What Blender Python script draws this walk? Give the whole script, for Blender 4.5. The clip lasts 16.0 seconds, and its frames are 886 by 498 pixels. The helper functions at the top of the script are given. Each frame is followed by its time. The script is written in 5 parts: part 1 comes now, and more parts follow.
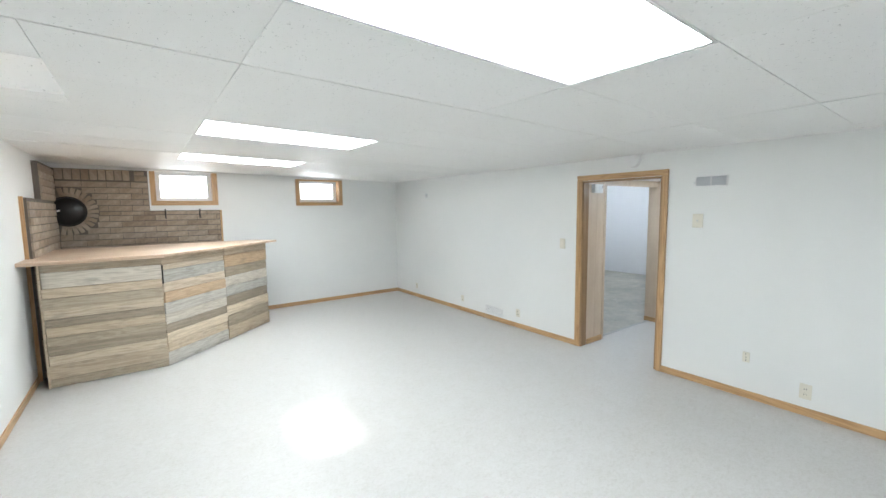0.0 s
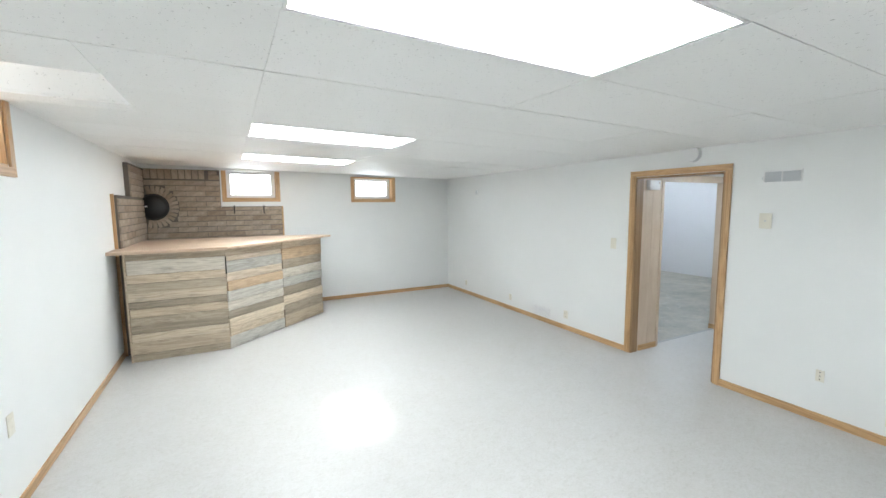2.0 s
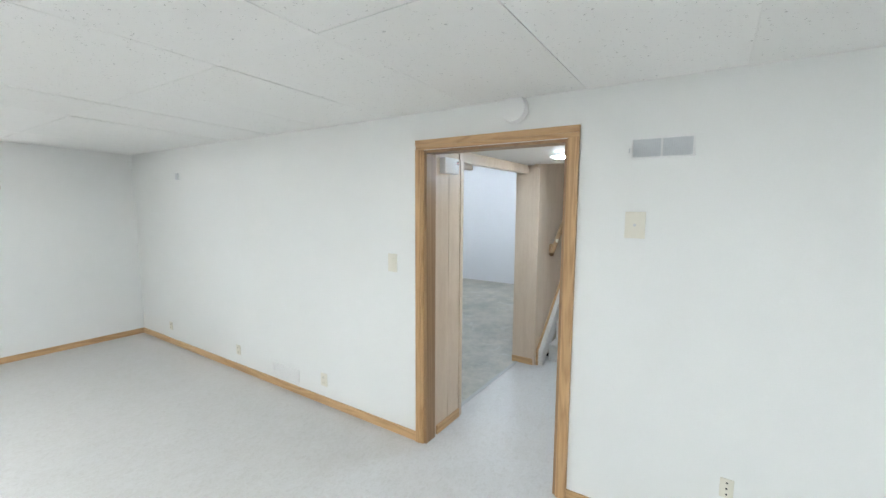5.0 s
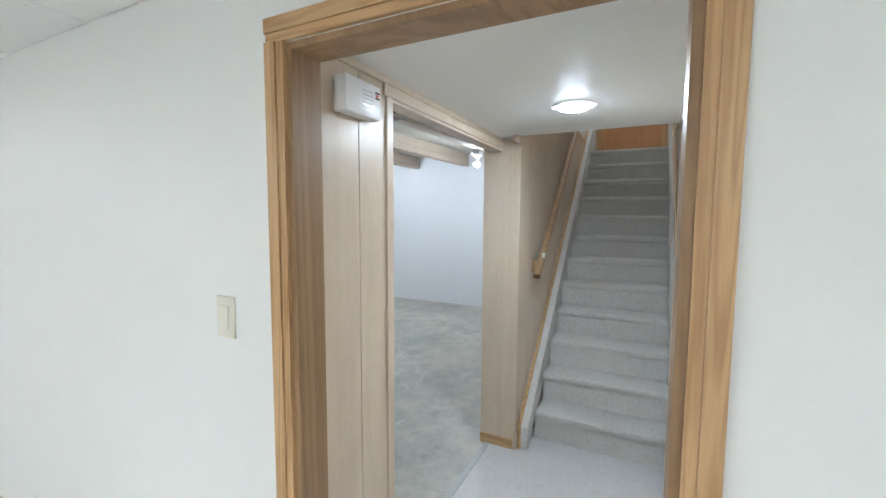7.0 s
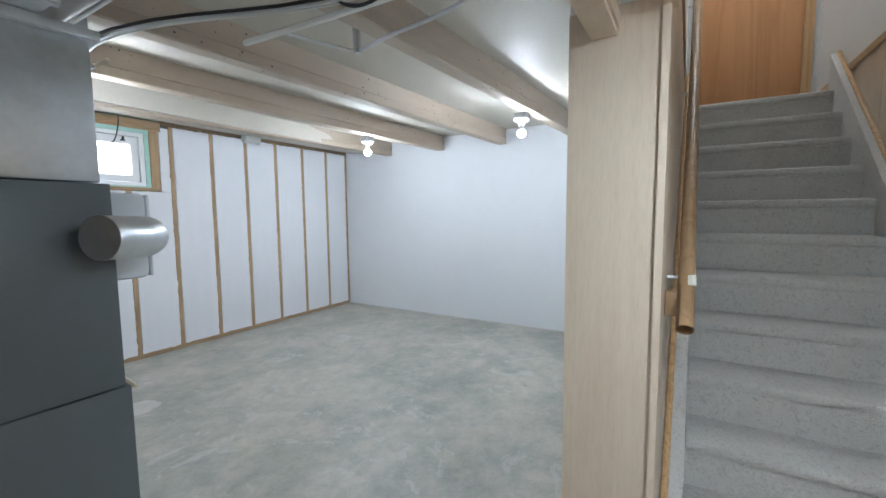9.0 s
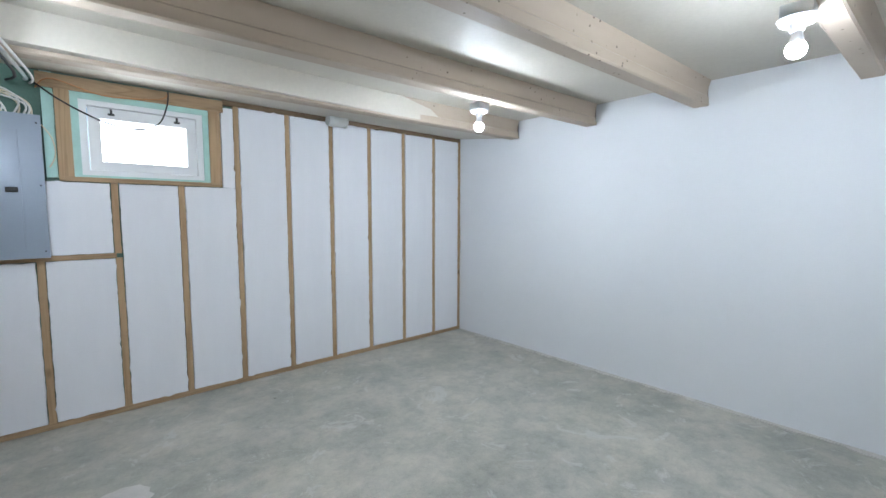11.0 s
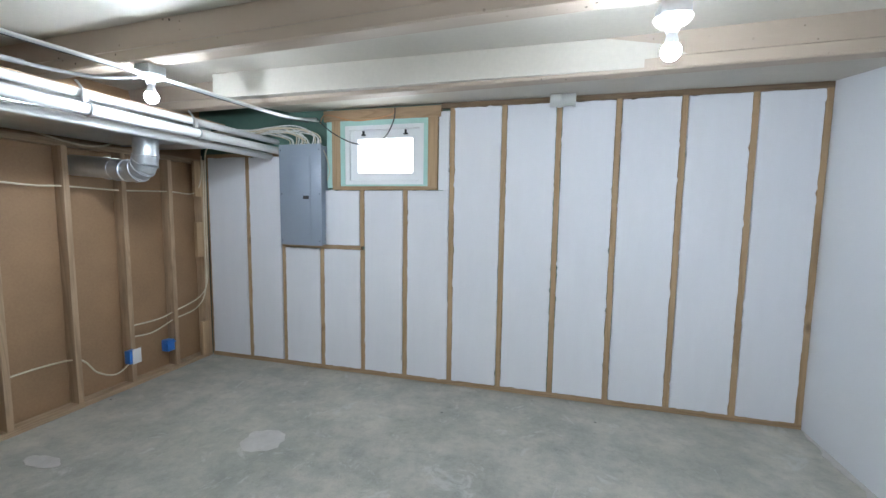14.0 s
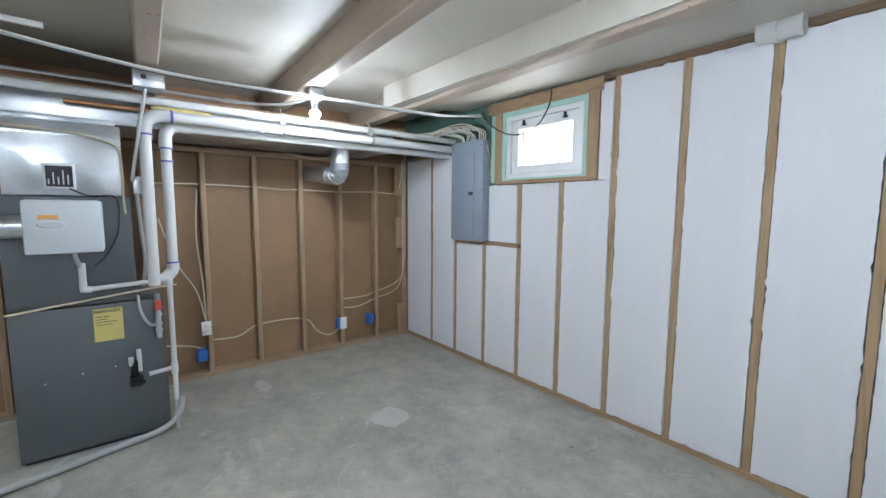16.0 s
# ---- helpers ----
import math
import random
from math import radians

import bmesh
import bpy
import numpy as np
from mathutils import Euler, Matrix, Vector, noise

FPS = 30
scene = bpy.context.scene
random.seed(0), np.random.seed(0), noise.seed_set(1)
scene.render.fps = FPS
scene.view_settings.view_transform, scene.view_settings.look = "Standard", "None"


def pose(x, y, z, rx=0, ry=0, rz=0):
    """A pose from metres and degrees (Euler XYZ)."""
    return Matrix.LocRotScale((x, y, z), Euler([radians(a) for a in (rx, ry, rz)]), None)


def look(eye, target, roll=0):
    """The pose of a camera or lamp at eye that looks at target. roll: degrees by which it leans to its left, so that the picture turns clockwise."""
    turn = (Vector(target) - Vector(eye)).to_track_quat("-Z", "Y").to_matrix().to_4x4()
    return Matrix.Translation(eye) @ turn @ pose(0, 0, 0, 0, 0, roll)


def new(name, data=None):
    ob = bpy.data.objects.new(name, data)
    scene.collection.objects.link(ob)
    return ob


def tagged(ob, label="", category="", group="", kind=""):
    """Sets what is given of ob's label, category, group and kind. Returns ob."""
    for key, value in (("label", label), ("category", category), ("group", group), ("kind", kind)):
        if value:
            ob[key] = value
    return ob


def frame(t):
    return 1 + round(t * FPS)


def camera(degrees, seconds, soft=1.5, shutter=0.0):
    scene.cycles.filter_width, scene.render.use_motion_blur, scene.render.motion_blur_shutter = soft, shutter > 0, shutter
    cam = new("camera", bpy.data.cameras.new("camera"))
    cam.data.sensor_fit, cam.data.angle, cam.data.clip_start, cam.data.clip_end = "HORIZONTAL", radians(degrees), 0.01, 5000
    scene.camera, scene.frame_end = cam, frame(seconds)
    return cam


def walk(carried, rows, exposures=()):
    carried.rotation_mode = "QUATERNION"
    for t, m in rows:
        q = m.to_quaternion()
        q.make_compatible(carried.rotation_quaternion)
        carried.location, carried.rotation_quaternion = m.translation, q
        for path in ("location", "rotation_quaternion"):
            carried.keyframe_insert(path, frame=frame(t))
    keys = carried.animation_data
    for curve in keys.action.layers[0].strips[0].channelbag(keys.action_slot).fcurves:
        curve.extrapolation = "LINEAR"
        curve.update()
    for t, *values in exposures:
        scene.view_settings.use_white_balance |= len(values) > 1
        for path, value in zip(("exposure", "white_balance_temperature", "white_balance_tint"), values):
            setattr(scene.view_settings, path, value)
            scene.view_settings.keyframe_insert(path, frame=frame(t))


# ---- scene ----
cam = camera(94.3, 16.0)
PATH = [
    (0, (-3.933, 0.608, 1.589), (-2.759, 2.215, 1.39), -0.7),
    (0.5, (-3.929, 0.473, 1.589), (-2.897, 2.173, 1.38), -0.6),
    (1, (-3.909, 0.425, 1.571), (-2.964, 2.176, 1.366), -0.7),
    (1.5, (-3.87, 0.429, 1.602), (-2.956, 2.194, 1.382), -0.6),
    (2, (-3.741, 0.5, 1.598), (-2.825, 2.265, 1.384), -0.5),
    (2.5, (-3.526, 0.714, 1.601), (-2.476, 2.402, 1.378), -0.3),
    (3, (-3.232, 0.95, 1.595), (-2.016, 2.521, 1.366), -0.4),
    (3.5, (-2.897, 1.197, 1.587), (-1.527, 2.635, 1.353), -0.2),
    (4, (-2.64, 1.473, 1.584), (-1.134, 2.768, 1.349), -0.2),
    (4.5, (-2.329, 1.68, 1.547), (-0.732, 2.864, 1.333), 0.2),
    (5, (-2.036, 1.904, 1.54), (-0.375, 2.995, 1.323), 0.3),
    (5.2, (-1.921, 2.002, 1.532), (-0.236, 3.058, 1.319), 0.4),
    (7.3, (-0.531, 2.686, 1.445), (1.261, 3.557, 1.273), 0.1),
    (7.5, (-0.39, 2.76, 1.451), (1.402, 3.628, 1.27), -0.1),
    (7.8, (-0.214, 2.849, 1.443), (1.562, 3.754, 1.276), -0.7),
    (8, (-0.054, 2.927, 1.433), (1.714, 3.85, 1.272), -0.6),
    (8.2, (0.058, 2.979, 1.425), (1.813, 3.923, 1.258), -0.5),
    (10.3, (1.383, 3.735, 1.38), (2.91, 5.017, 1.221), -0.2),
    (10.5, (1.504, 3.829, 1.396), (2.969, 5.182, 1.235), -0.0),
    (11, (1.794, 4.094, 1.425), (3.108, 5.592, 1.258), 0.1),
    (11.5, (2.225, 4.252, 1.417), (3.277, 5.944, 1.246), 0.3),
    (12, (2.481, 4.364, 1.433), (3.281, 6.189, 1.262), 0.3),
    (12.5, (2.744, 4.354, 1.423), (3.232, 6.287, 1.262), 0.4),
    (13, (3.054, 4.384, 1.444), (3.176, 6.372, 1.262), 0.7),
    (13.5, (3.326, 4.459, 1.474), (3.107, 6.437, 1.28), 0.8),
    (14, (3.604, 4.493, 1.473), (3.079, 6.414, 1.286), 0.8),
    (14.5, (3.818, 4.616, 1.451), (3.001, 6.431, 1.256), 0.7),
    (15, (3.994, 4.786, 1.525), (2.908, 6.451, 1.301), 0.6),
    (15.5, (4.126, 4.975, 1.484), (2.795, 6.454, 1.274), 0.4),
    (16, (4.207, 5.181, 1.445), (2.654, 6.425, 1.244), 0.3),
]
walk(cam, [(t, look(eye, goal, roll)) for t, eye, goal, roll in PATH], [(0, 1.0), (2, 1.0), (5, 1.13), (7.5, 1.13), (10.3, 1.07), (16, 1.08)])

# ---- world, lamps, exposure ----
world = bpy.data.worlds.new("world")
scene.world = world
world.use_nodes = True
wn = world.node_tree
sky = wn.nodes.new("ShaderNodeTexSky")
sky.sky_type = 'NISHITA'
sky.sun_disc = False
sky.sun_elevation = radians(47)
sky.sun_rotation = radians(270)
wn.links.new(sky.outputs[0], wn.nodes["Background"].inputs[0])
wn.nodes["Background"].inputs[1].default_value = 0.15
sun = new("sun", bpy.data.lights.new("sun", 'SUN'))
sun.data.energy = 5.0
sun.data.angle = radians(4)
sun.data.color = (1.0, 0.96, 0.9)
sun.matrix_world = pose(-12, 3, 12, 0, -42.8, 4)



def window_light(x, y, z, w, h, turn, power):
    """Daylight standing in the opening of a window."""
    o = new("window_daylight", bpy.data.lights.new("window_daylight", 'AREA'))
    o.data.shape, o.data.size, o.data.size_y, o.data.energy = 'RECTANGLE', w, h, power
    o.data.color = (0.88, 0.94, 1.0)
    o.matrix_world = pose(x, y, z, 90, 0, turn)


window_light(-3.405, 7.72, 1.93, 0.66, 0.36, 180, 2.5)
window_light(-1.47, 7.72, 1.88, 0.66, 0.30, 180, 2.5)
window_light(-5.03, 3.325, 2.12, 0.66, 0.50, -90, 0.7)
window_light(2.18, 7.93, 1.93, 0.62, 0.40, 180, 3.0)

PANEL_POWER = 8.6
BULB_POWER = 440.0
HALL_POWER = 195.0
UPSTAIRS_POWER = 34.0


# ---- materials ----
def nodes_of(name):
    m = bpy.data.materials.new(name)
    m.use_nodes = True
    nt = m.node_tree
    return m, nt, nt.nodes["Principled BSDF"]


def mapped(nt, scale=(1, 1, 1), space="Object"):
    tc = nt.nodes.new("ShaderNodeTexCoord")
    mp = nt.nodes.new("ShaderNodeMapping")
    mp.inputs["Scale"].default_value = scale
    nt.links.new(tc.outputs[space], mp.inputs[0])
    return mp.outputs[0]


def noise_tex(nt, vec, scale, detail=4, rough=0.55, dist=0.0):
    n = nt.nodes.new("ShaderNodeTexNoise")
    n.inputs["Scale"].default_value = scale
    n.inputs["Detail"].default_value = detail
    n.inputs["Roughness"].default_value = rough
    n.inputs["Distortion"].default_value = dist
    nt.links.new(vec, n.inputs["Vector"])
    return n.outputs["Fac"]


def ramp(nt, fac, stops):
    r = nt.nodes.new("ShaderNodeValToRGB")
    el = r.color_ramp.elements
    while len(el) < len(stops):
        el.new(0.5)
    for e, (p, c) in zip(el, stops):
        e.position, e.color = p, (*c, 1)
    nt.links.new(fac, r.inputs[0])
    return r.outputs[0]


def mix(nt, fac, a, b, mode='MIX'):
    n = nt.nodes.new("ShaderNodeMix")
    n.data_type, n.blend_type = 'RGBA', mode
    for sock, v in ((n.inputs[0], fac), (n.inputs[6], a), (n.inputs[7], b)):
        if isinstance(v, (int, float)):
            sock.default_value = v
        elif isinstance(v, tuple):
            sock.default_value = (*v, 1)
        else:
            nt.links.new(v, sock)
    return n.outputs[2]


def bumped(nt, bsdf, height, strength, distance=0.01):
    b = nt.nodes.new("ShaderNodeBump")
    b.inputs["Strength"].default_value = strength
    b.inputs["Distance"].default_value = distance
    nt.links.new(height, b.inputs["Height"])
    nt.links.new(b.outputs[0], bsdf.inputs["Normal"])


def shade(c, k):
    return tuple(min(1, v * k) for v in c)


def plain(name, color, rough=0.5, metal=0.0, vary=0.12, scale=3.0, grain=90.0, bump=0.08):
    """A surface with broad mottling, fine grain and a little relief."""
    m, nt, b = nodes_of(name)
    v = mapped(nt)
    broad = noise_tex(nt, v, scale, 5)
    fine = noise_tex(nt, v, grain, 3)
    base = ramp(nt, broad, [(0.3, shade(color, 1 - vary)), (0.7, shade(color, 1 + vary * 0.6))])
    col = mix(nt, 0.25, base, ramp(nt, fine, [(0.3, shade(color, 1 - vary)), (0.7, shade(color, 1 + vary))]))
    nt.links.new(col, b.inputs["Base Color"])
    b.inputs["Roughness"].default_value = rough
    b.inputs["Metallic"].default_value = metal
    if bump:
        bumped(nt, b, fine, bump, 0.004)
    return m


def wood(name, light, dark, axis=2, rough=0.42, ring=9.0, per_piece=None, knots=0.0, bump=0.12):
    """Grain drawn out along one axis; per_piece: colours between which single boards vary."""
    m, nt, b = nodes_of(name)
    s = [1.0, 1.0, 1.0]
    s[axis] = 0.06
    v = mapped(nt, tuple(s))
    if per_piece:
        oi = nt.nodes.new("ShaderNodeObjectInfo")
        add = nt.nodes.new("ShaderNodeVectorMath")
        add.operation = 'MULTIPLY_ADD'
        add.inputs[1].default_value = (37, 53, 71)
        nt.links.new(oi.outputs["Random"], add.inputs[0])
        nt.links.new(v, add.inputs[2])
        v = add.outputs[0]
    big = noise_tex(nt, v, ring, 3, 0.5, 1.2)
    w = nt.nodes.new("ShaderNodeMath")
    w.operation = 'PINGPONG'
    w.inputs[1].default_value = 0.07
    nt.links.new(big, w.inputs[0])
    k = nt.nodes.new("ShaderNodeMath")
    k.operation = 'MULTIPLY'
    k.inputs[1].default_value = 14
    nt.links.new(w.outputs[0], k.inputs[0])
    fine = noise_tex(nt, v, 150, 4, 0.65)
    col = ramp(nt, k.outputs[0], [(0.0, dark), (0.55, light), (1.0, shade(light, 1.08))])
    col = mix(nt, 0.35, col, ramp(nt, fine, [(0.35, dark), (0.65, light)]))
    if per_piece:
        tint = ramp(nt, oi.outputs["Random"], per_piece)
        grey = ramp(nt, k.outputs[0], [(0.0, (0.74, 0.72, 0.70)), (0.6, (1, 1, 1))])
        col = mix(nt, 0.8, tint, grey, 'MULTIPLY')
        col = mix(nt, 0.6, col, ramp(nt, fine, [(0.3, (0.62, 0.60, 0.57)), (0.62, (1, 1, 1))]), 'MULTIPLY')
        stain = noise_tex(nt, mapped(nt, (2, 2, 6)), 2.2, 5, 0.65)
        col = mix(nt, ramp(nt, stain, [(0.55, (0, 0, 0)), (0.75, (0.5, 0.5, 0.5))]), col, (0.15, 0.135, 0.115))
    if knots:
        vo = nt.nodes.new("ShaderNodeTexVoronoi")
        vo.inputs["Scale"].default_value = knots
        nt.links.new(mapped(nt, (1, 1, 0.5)), vo.inputs["Vector"])
        col = mix(nt, ramp(nt, vo.outputs["Distance"], [(0.05, (0.8, 0.8, 0.8)), (0.12, (0, 0, 0))]), col, shade(dark, 0.45))
    nt.links.new(col, b.inputs["Base Color"])
    b.inputs["Roughness"].default_value = rough
    bumped(nt, b, fine, bump, 0.003)
    return m


def weathered(name, c):
    """Reclaimed pallet board of one tone, each piece a little lighter or darker."""
    return wood(name, c, shade(c, 0.55), 0, 0.75, ring=14, bump=0.4, per_piece=[(0.0, shade(c, 0.9)), (1.0, shade(c, 1.12))])


def emitting(name, color, strength):
    m, nt, b = nodes_of(name)
    b.inputs["Base Color"].default_value = (0.8, 0.8, 0.8, 1)
    b.inputs["Emission Color"].default_value = (*color, 1)
    b.inputs["Emission Strength"].default_value = strength
    return m


def vinyl_floor():
    m, nt, b = nodes_of("vinyl_floor")
    v = mapped(nt)
    a = noise_tex(nt, mapped(nt, (1, 1.6, 1)), 26, 6, 0.7, 1.5)
    c = noise_tex(nt, v, 5, 4)
    f = noise_tex(nt, mapped(nt, (2.2, 1, 1)), 60, 4, 0.7, 2.0)
    col = ramp(nt, a, [(0.36, (0.45, 0.435, 0.405)), (0.5, (0.545, 0.535, 0.515)), (0.66, (0.59, 0.585, 0.575))])
    col = mix(nt, 0.35, col, ramp(nt, f, [(0.38, (0.43, 0.41, 0.375)), (0.52, (0.59, 0.585, 0.575))]))
    col = mix(nt, 0.25, col, ramp(nt, c, [(0.3, (0.52, 0.51, 0.50)), (0.7, (0.62, 0.62, 0.625))]))
    nt.links.new(col, b.inputs["Base Color"])
    nt.links.new(ramp(nt, c, [(0.3, (0.30, 0.30, 0.30)), (0.7, (0.40, 0.40, 0.40))]), b.inputs["Roughness"])
    b.inputs["Specular IOR Level"].default_value = 0.3
    bumped(nt, b, a, 0.10, 0.003)
    return m


def concrete_floor():
    m, nt, b = nodes_of("concrete_floor")
    v = mapped(nt)
    a = noise_tex(nt, v, 1.3, 8, 0.62, 0.15)
    c = noise_tex(nt, v, 5.0, 9, 0.72, 0.1)
    f = noise_tex(nt, v, 120, 3)
    col = ramp(nt, a, [(0.36, (0.32, 0.325, 0.285)), (0.5, (0.48, 0.46, 0.40)), (0.62, (0.62, 0.585, 0.50))])
    col = mix(nt, 0.45, col, ramp(nt, c, [(0.38, (0.24, 0.25, 0.225)), (0.5, (0.42, 0.41, 0.36)), (0.62, (0.60, 0.555, 0.475))]))
    d = noise_tex(nt, v, 15, 8, 0.75, 0.2)
    col = mix(nt, 0.35, col, ramp(nt, d, [(0.36, (0.62, 0.63, 0.62)), (0.50, (1, 1, 1))]), 'MULTIPLY')
    e = noise_tex(nt, mapped(nt, (1.0, 1.3, 1)), 0.9, 6, 0.7, 0.3)
    col = mix(nt, 0.55, col, ramp(nt, e, [(0.40, (0.70, 0.74, 0.72)), (0.54, (1, 1, 1))]), 'MULTIPLY')
    st = noise_tex(nt, mapped(nt, (1, 1, 1)), 2.6, 6, 0.7, 1.6)
    col = mix(nt, ramp(nt, st, [(0.58, (0, 0, 0)), (0.63, (0.55, 0.55, 0.55))]), col, (0.60, 0.60, 0.57))
    vo = nt.nodes.new("ShaderNodeTexVoronoi")
    vo.inputs["Scale"].default_value = 2.3
    nt.links.new(v, vo.inputs["Vector"])
    col = mix(nt, ramp(nt, vo.outputs["Distance"], [(0.012, (1, 1, 1)), (0.03, (0, 0, 0))]), col, (0.06, 0.06, 0.06))
    col = mix(nt, 0.15, col, ramp(nt, f, [(0.3, (0.2, 0.2, 0.19)), (0.7, (0.45, 0.44, 0.42))]))
    nt.links.new(col, b.inputs["Base Color"])
    nt.links.new(ramp(nt, c, [(0.3, (0.34, 0.34, 0.34)), (0.7, (0.6, 0.6, 0.6))]), b.inputs["Roughness"])
    bumped(nt, b, c, 0.15, 0.01)
    return m


def carpet():
    m, nt, b = nodes_of("stair_carpet")
    v = mapped(nt)
    a = noise_tex(nt, mapped(nt, (1, 1, 1)), 34, 3, 0.6, 2.5)
    f = noise_tex(nt, v, 260, 3, 0.7)
    c = noise_tex(nt, v, 4, 4)
    col = ramp(nt, a, [(0.34, (0.52, 0.49, 0.45)), (0.46, (0.76, 0.735, 0.69)), (0.66, (0.84, 0.82, 0.785))])
    col = mix(nt, 0.4, col, ramp(nt, f, [(0.3, (0.54, 0.52, 0.49)), (0.7, (0.84, 0.82, 0.79))]))
    col = mix(nt, 0.2, col, ramp(nt, c, [(0.3, (0.66, 0.62, 0.57)), (0.7, (0.80, 0.785, 0.765))]))
    nt.links.new(col, b.inputs["Base Color"])
    b.inputs["Roughness"].default_value = 0.95
    h = nt.nodes.new("ShaderNodeMath")
    h.operation = 'ADD'
    nt.links.new(a, h.inputs[0])
    nt.links.new(f, h.inputs[1])
    bumped(nt, b, h.outputs[0], 0.8, 0.012)
    return m


def pale_panelling():
    """Printed maple-look panelling: soft cloudy figure drawn out upwards, hardly any stripes."""
    m, nt, b = nodes_of("pale_panelling")
    cloud = noise_tex(nt, mapped(nt, (1, 1, 0.28)), 7, 5, 0.6, 0.8)
    streak = noise_tex(nt, mapped(nt, (1, 1, 0.035)), 38, 4, 0.6)
    fleck = noise_tex(nt, mapped(nt, (1, 1, 0.12)), 170, 3, 0.6)
    col = ramp(nt, cloud, [(0.32, (0.56, 0.435, 0.325)), (0.50, (0.62, 0.50, 0.385)), (0.68, (0.67, 0.555, 0.44))])
    col = mix(nt, 0.35, col, ramp(nt, streak, [(0.35, (0.55, 0.425, 0.315)), (0.62, (0.65, 0.535, 0.42))]))
    col = mix(nt, 0.15, col, ramp(nt, fleck, [(0.36, (0.50, 0.40, 0.30)), (0.55, (0.70, 0.60, 0.485))]))
    nt.links.new(col, b.inputs["Base Color"])
    b.inputs["Roughness"].default_value = 0.36
    bumped(nt, b, fleck, 0.03, 0.002)
    return m


def ceiling_tile():
    m, nt, b = nodes_of("ceiling_tile")
    v = mapped(nt)
    vo = noise_tex(nt, mapped(nt, (1.5, 1, 1)), 75, 2, 0.5, 0.8)
    gi = nt.nodes.new("ShaderNodeNewGeometry")
    per = ramp(nt, gi.outputs["Random Per Island"], [(0.0, (0.83, 0.83, 0.815)), (1.0, (0.87, 0.87, 0.86))])
    pits = ramp(nt, vo, [(0.27, (1, 1, 1)), (0.33, (0, 0, 0))])
    col = mix(nt, pits, per, (0.50, 0.50, 0.49))
    nt.links.new(col, b.inputs["Base Color"])
    b.inputs["Roughness"].default_value = 0.55
    bumped(nt, b, ramp(nt, vo, [(0.27, (0, 0, 0)), (0.36, (1, 1, 1))]), 0.25, 0.003)
    return m


def brick_mat():
    m, nt, b = nodes_of("tan_brick")
    oi = nt.nodes.new("ShaderNodeObjectInfo")
    v = mapped(nt)
    base = ramp(nt, oi.outputs["Random"], [(0.0, (0.31, 0.24, 0.18)), (0.35, (0.40, 0.325, 0.25)), (0.7, (0.47, 0.385, 0.30)), (1.0, (0.36, 0.30, 0.245))])
    a = noise_tex(nt, v, 22, 5, 0.65)
    f = noise_tex(nt, v, 160, 3)
    col = mix(nt, 0.55, base, ramp(nt, a, [(0.35, (0.45, 0.42, 0.38)), (0.65, (1, 1, 1))]), 'MULTIPLY')
    nt.links.new(col, b.inputs["Base Color"])
    b.inputs["Roughness"].default_value = 0.85
    bumped(nt, b, f, 0.35, 0.005)
    return m


def joist_mat():
    m, nt, b = nodes_of("painted_joist")
    v = mapped(nt)
    col_n = noise_tex(nt, mapped(nt, (0.4, 2, 2)), 2.2, 5)
    col = ramp(nt, col_n, [(0.3, (0.41, 0.33, 0.255)), (0.7, (0.50, 0.41, 0.325))])
    vo = nt.nodes.new("ShaderNodeTexVoronoi")
    vo.inputs["Scale"].default_value = 20
    vo.inputs["Randomness"].default_value = 1.0
    nt.links.new(v, vo.inputs["Vector"])
    gate = noise_tex(nt, v, 2.0, 3)
    pit = nt.nodes.new("ShaderNodeMath")
    pit.operation = 'MULTIPLY'
    nt.links.new(ramp(nt, vo.outputs["Distance"], [(0.10, (1, 1, 1)), (0.14, (0, 0, 0))]), pit.inputs[0])
    nt.links.new(ramp(nt, gate, [(0.48, (0, 0, 0)), (0.55, (1, 1, 1))]), pit.inputs[1])
    col = mix(nt, pit.outputs[0], col, (0.10, 0.07, 0.05))
    nt.links.new(col, b.inputs["Base Color"])
    b.inputs["Roughness"].default_value = 0.55
    bumped(nt, b, noise_tex(nt, v, 60, 4), 0.12, 0.004)
    return m


def foam_mat():
    m, nt, b = nodes_of("foam_board")
    v = mapped(nt)
    w = noise_tex(nt, mapped(nt, (1, 1, 0.15)), 14, 3)
    f = noise_tex(nt, v, 230, 2)
    col = ramp(nt, w, [(0.3, (0.785, 0.79, 0.825)), (0.7, (0.81, 0.815, 0.85))])
    nt.links.new(mix(nt, 0.12, col, ramp(nt, f, [(0.3, (0.7, 0.7, 0.73)), (0.7, (0.88, 0.88, 0.91))])), b.inputs["Base Color"])
    b.inputs["Roughness"].default_value = 0.75
    bumped(nt, b, f, 0.15, 0.003)
    return m


def glass_mat():
    m, nt, b = nodes_of("window_glass")
    b.inputs["Base Color"].default_value = (0.96, 0.98, 0.98, 1)
    b.inputs["Roughness"].default_value = 0.02
    b.inputs["Transmission Weight"].default_value = 1.0
    b.inputs["IOR"].default_value = 1.1
    return m


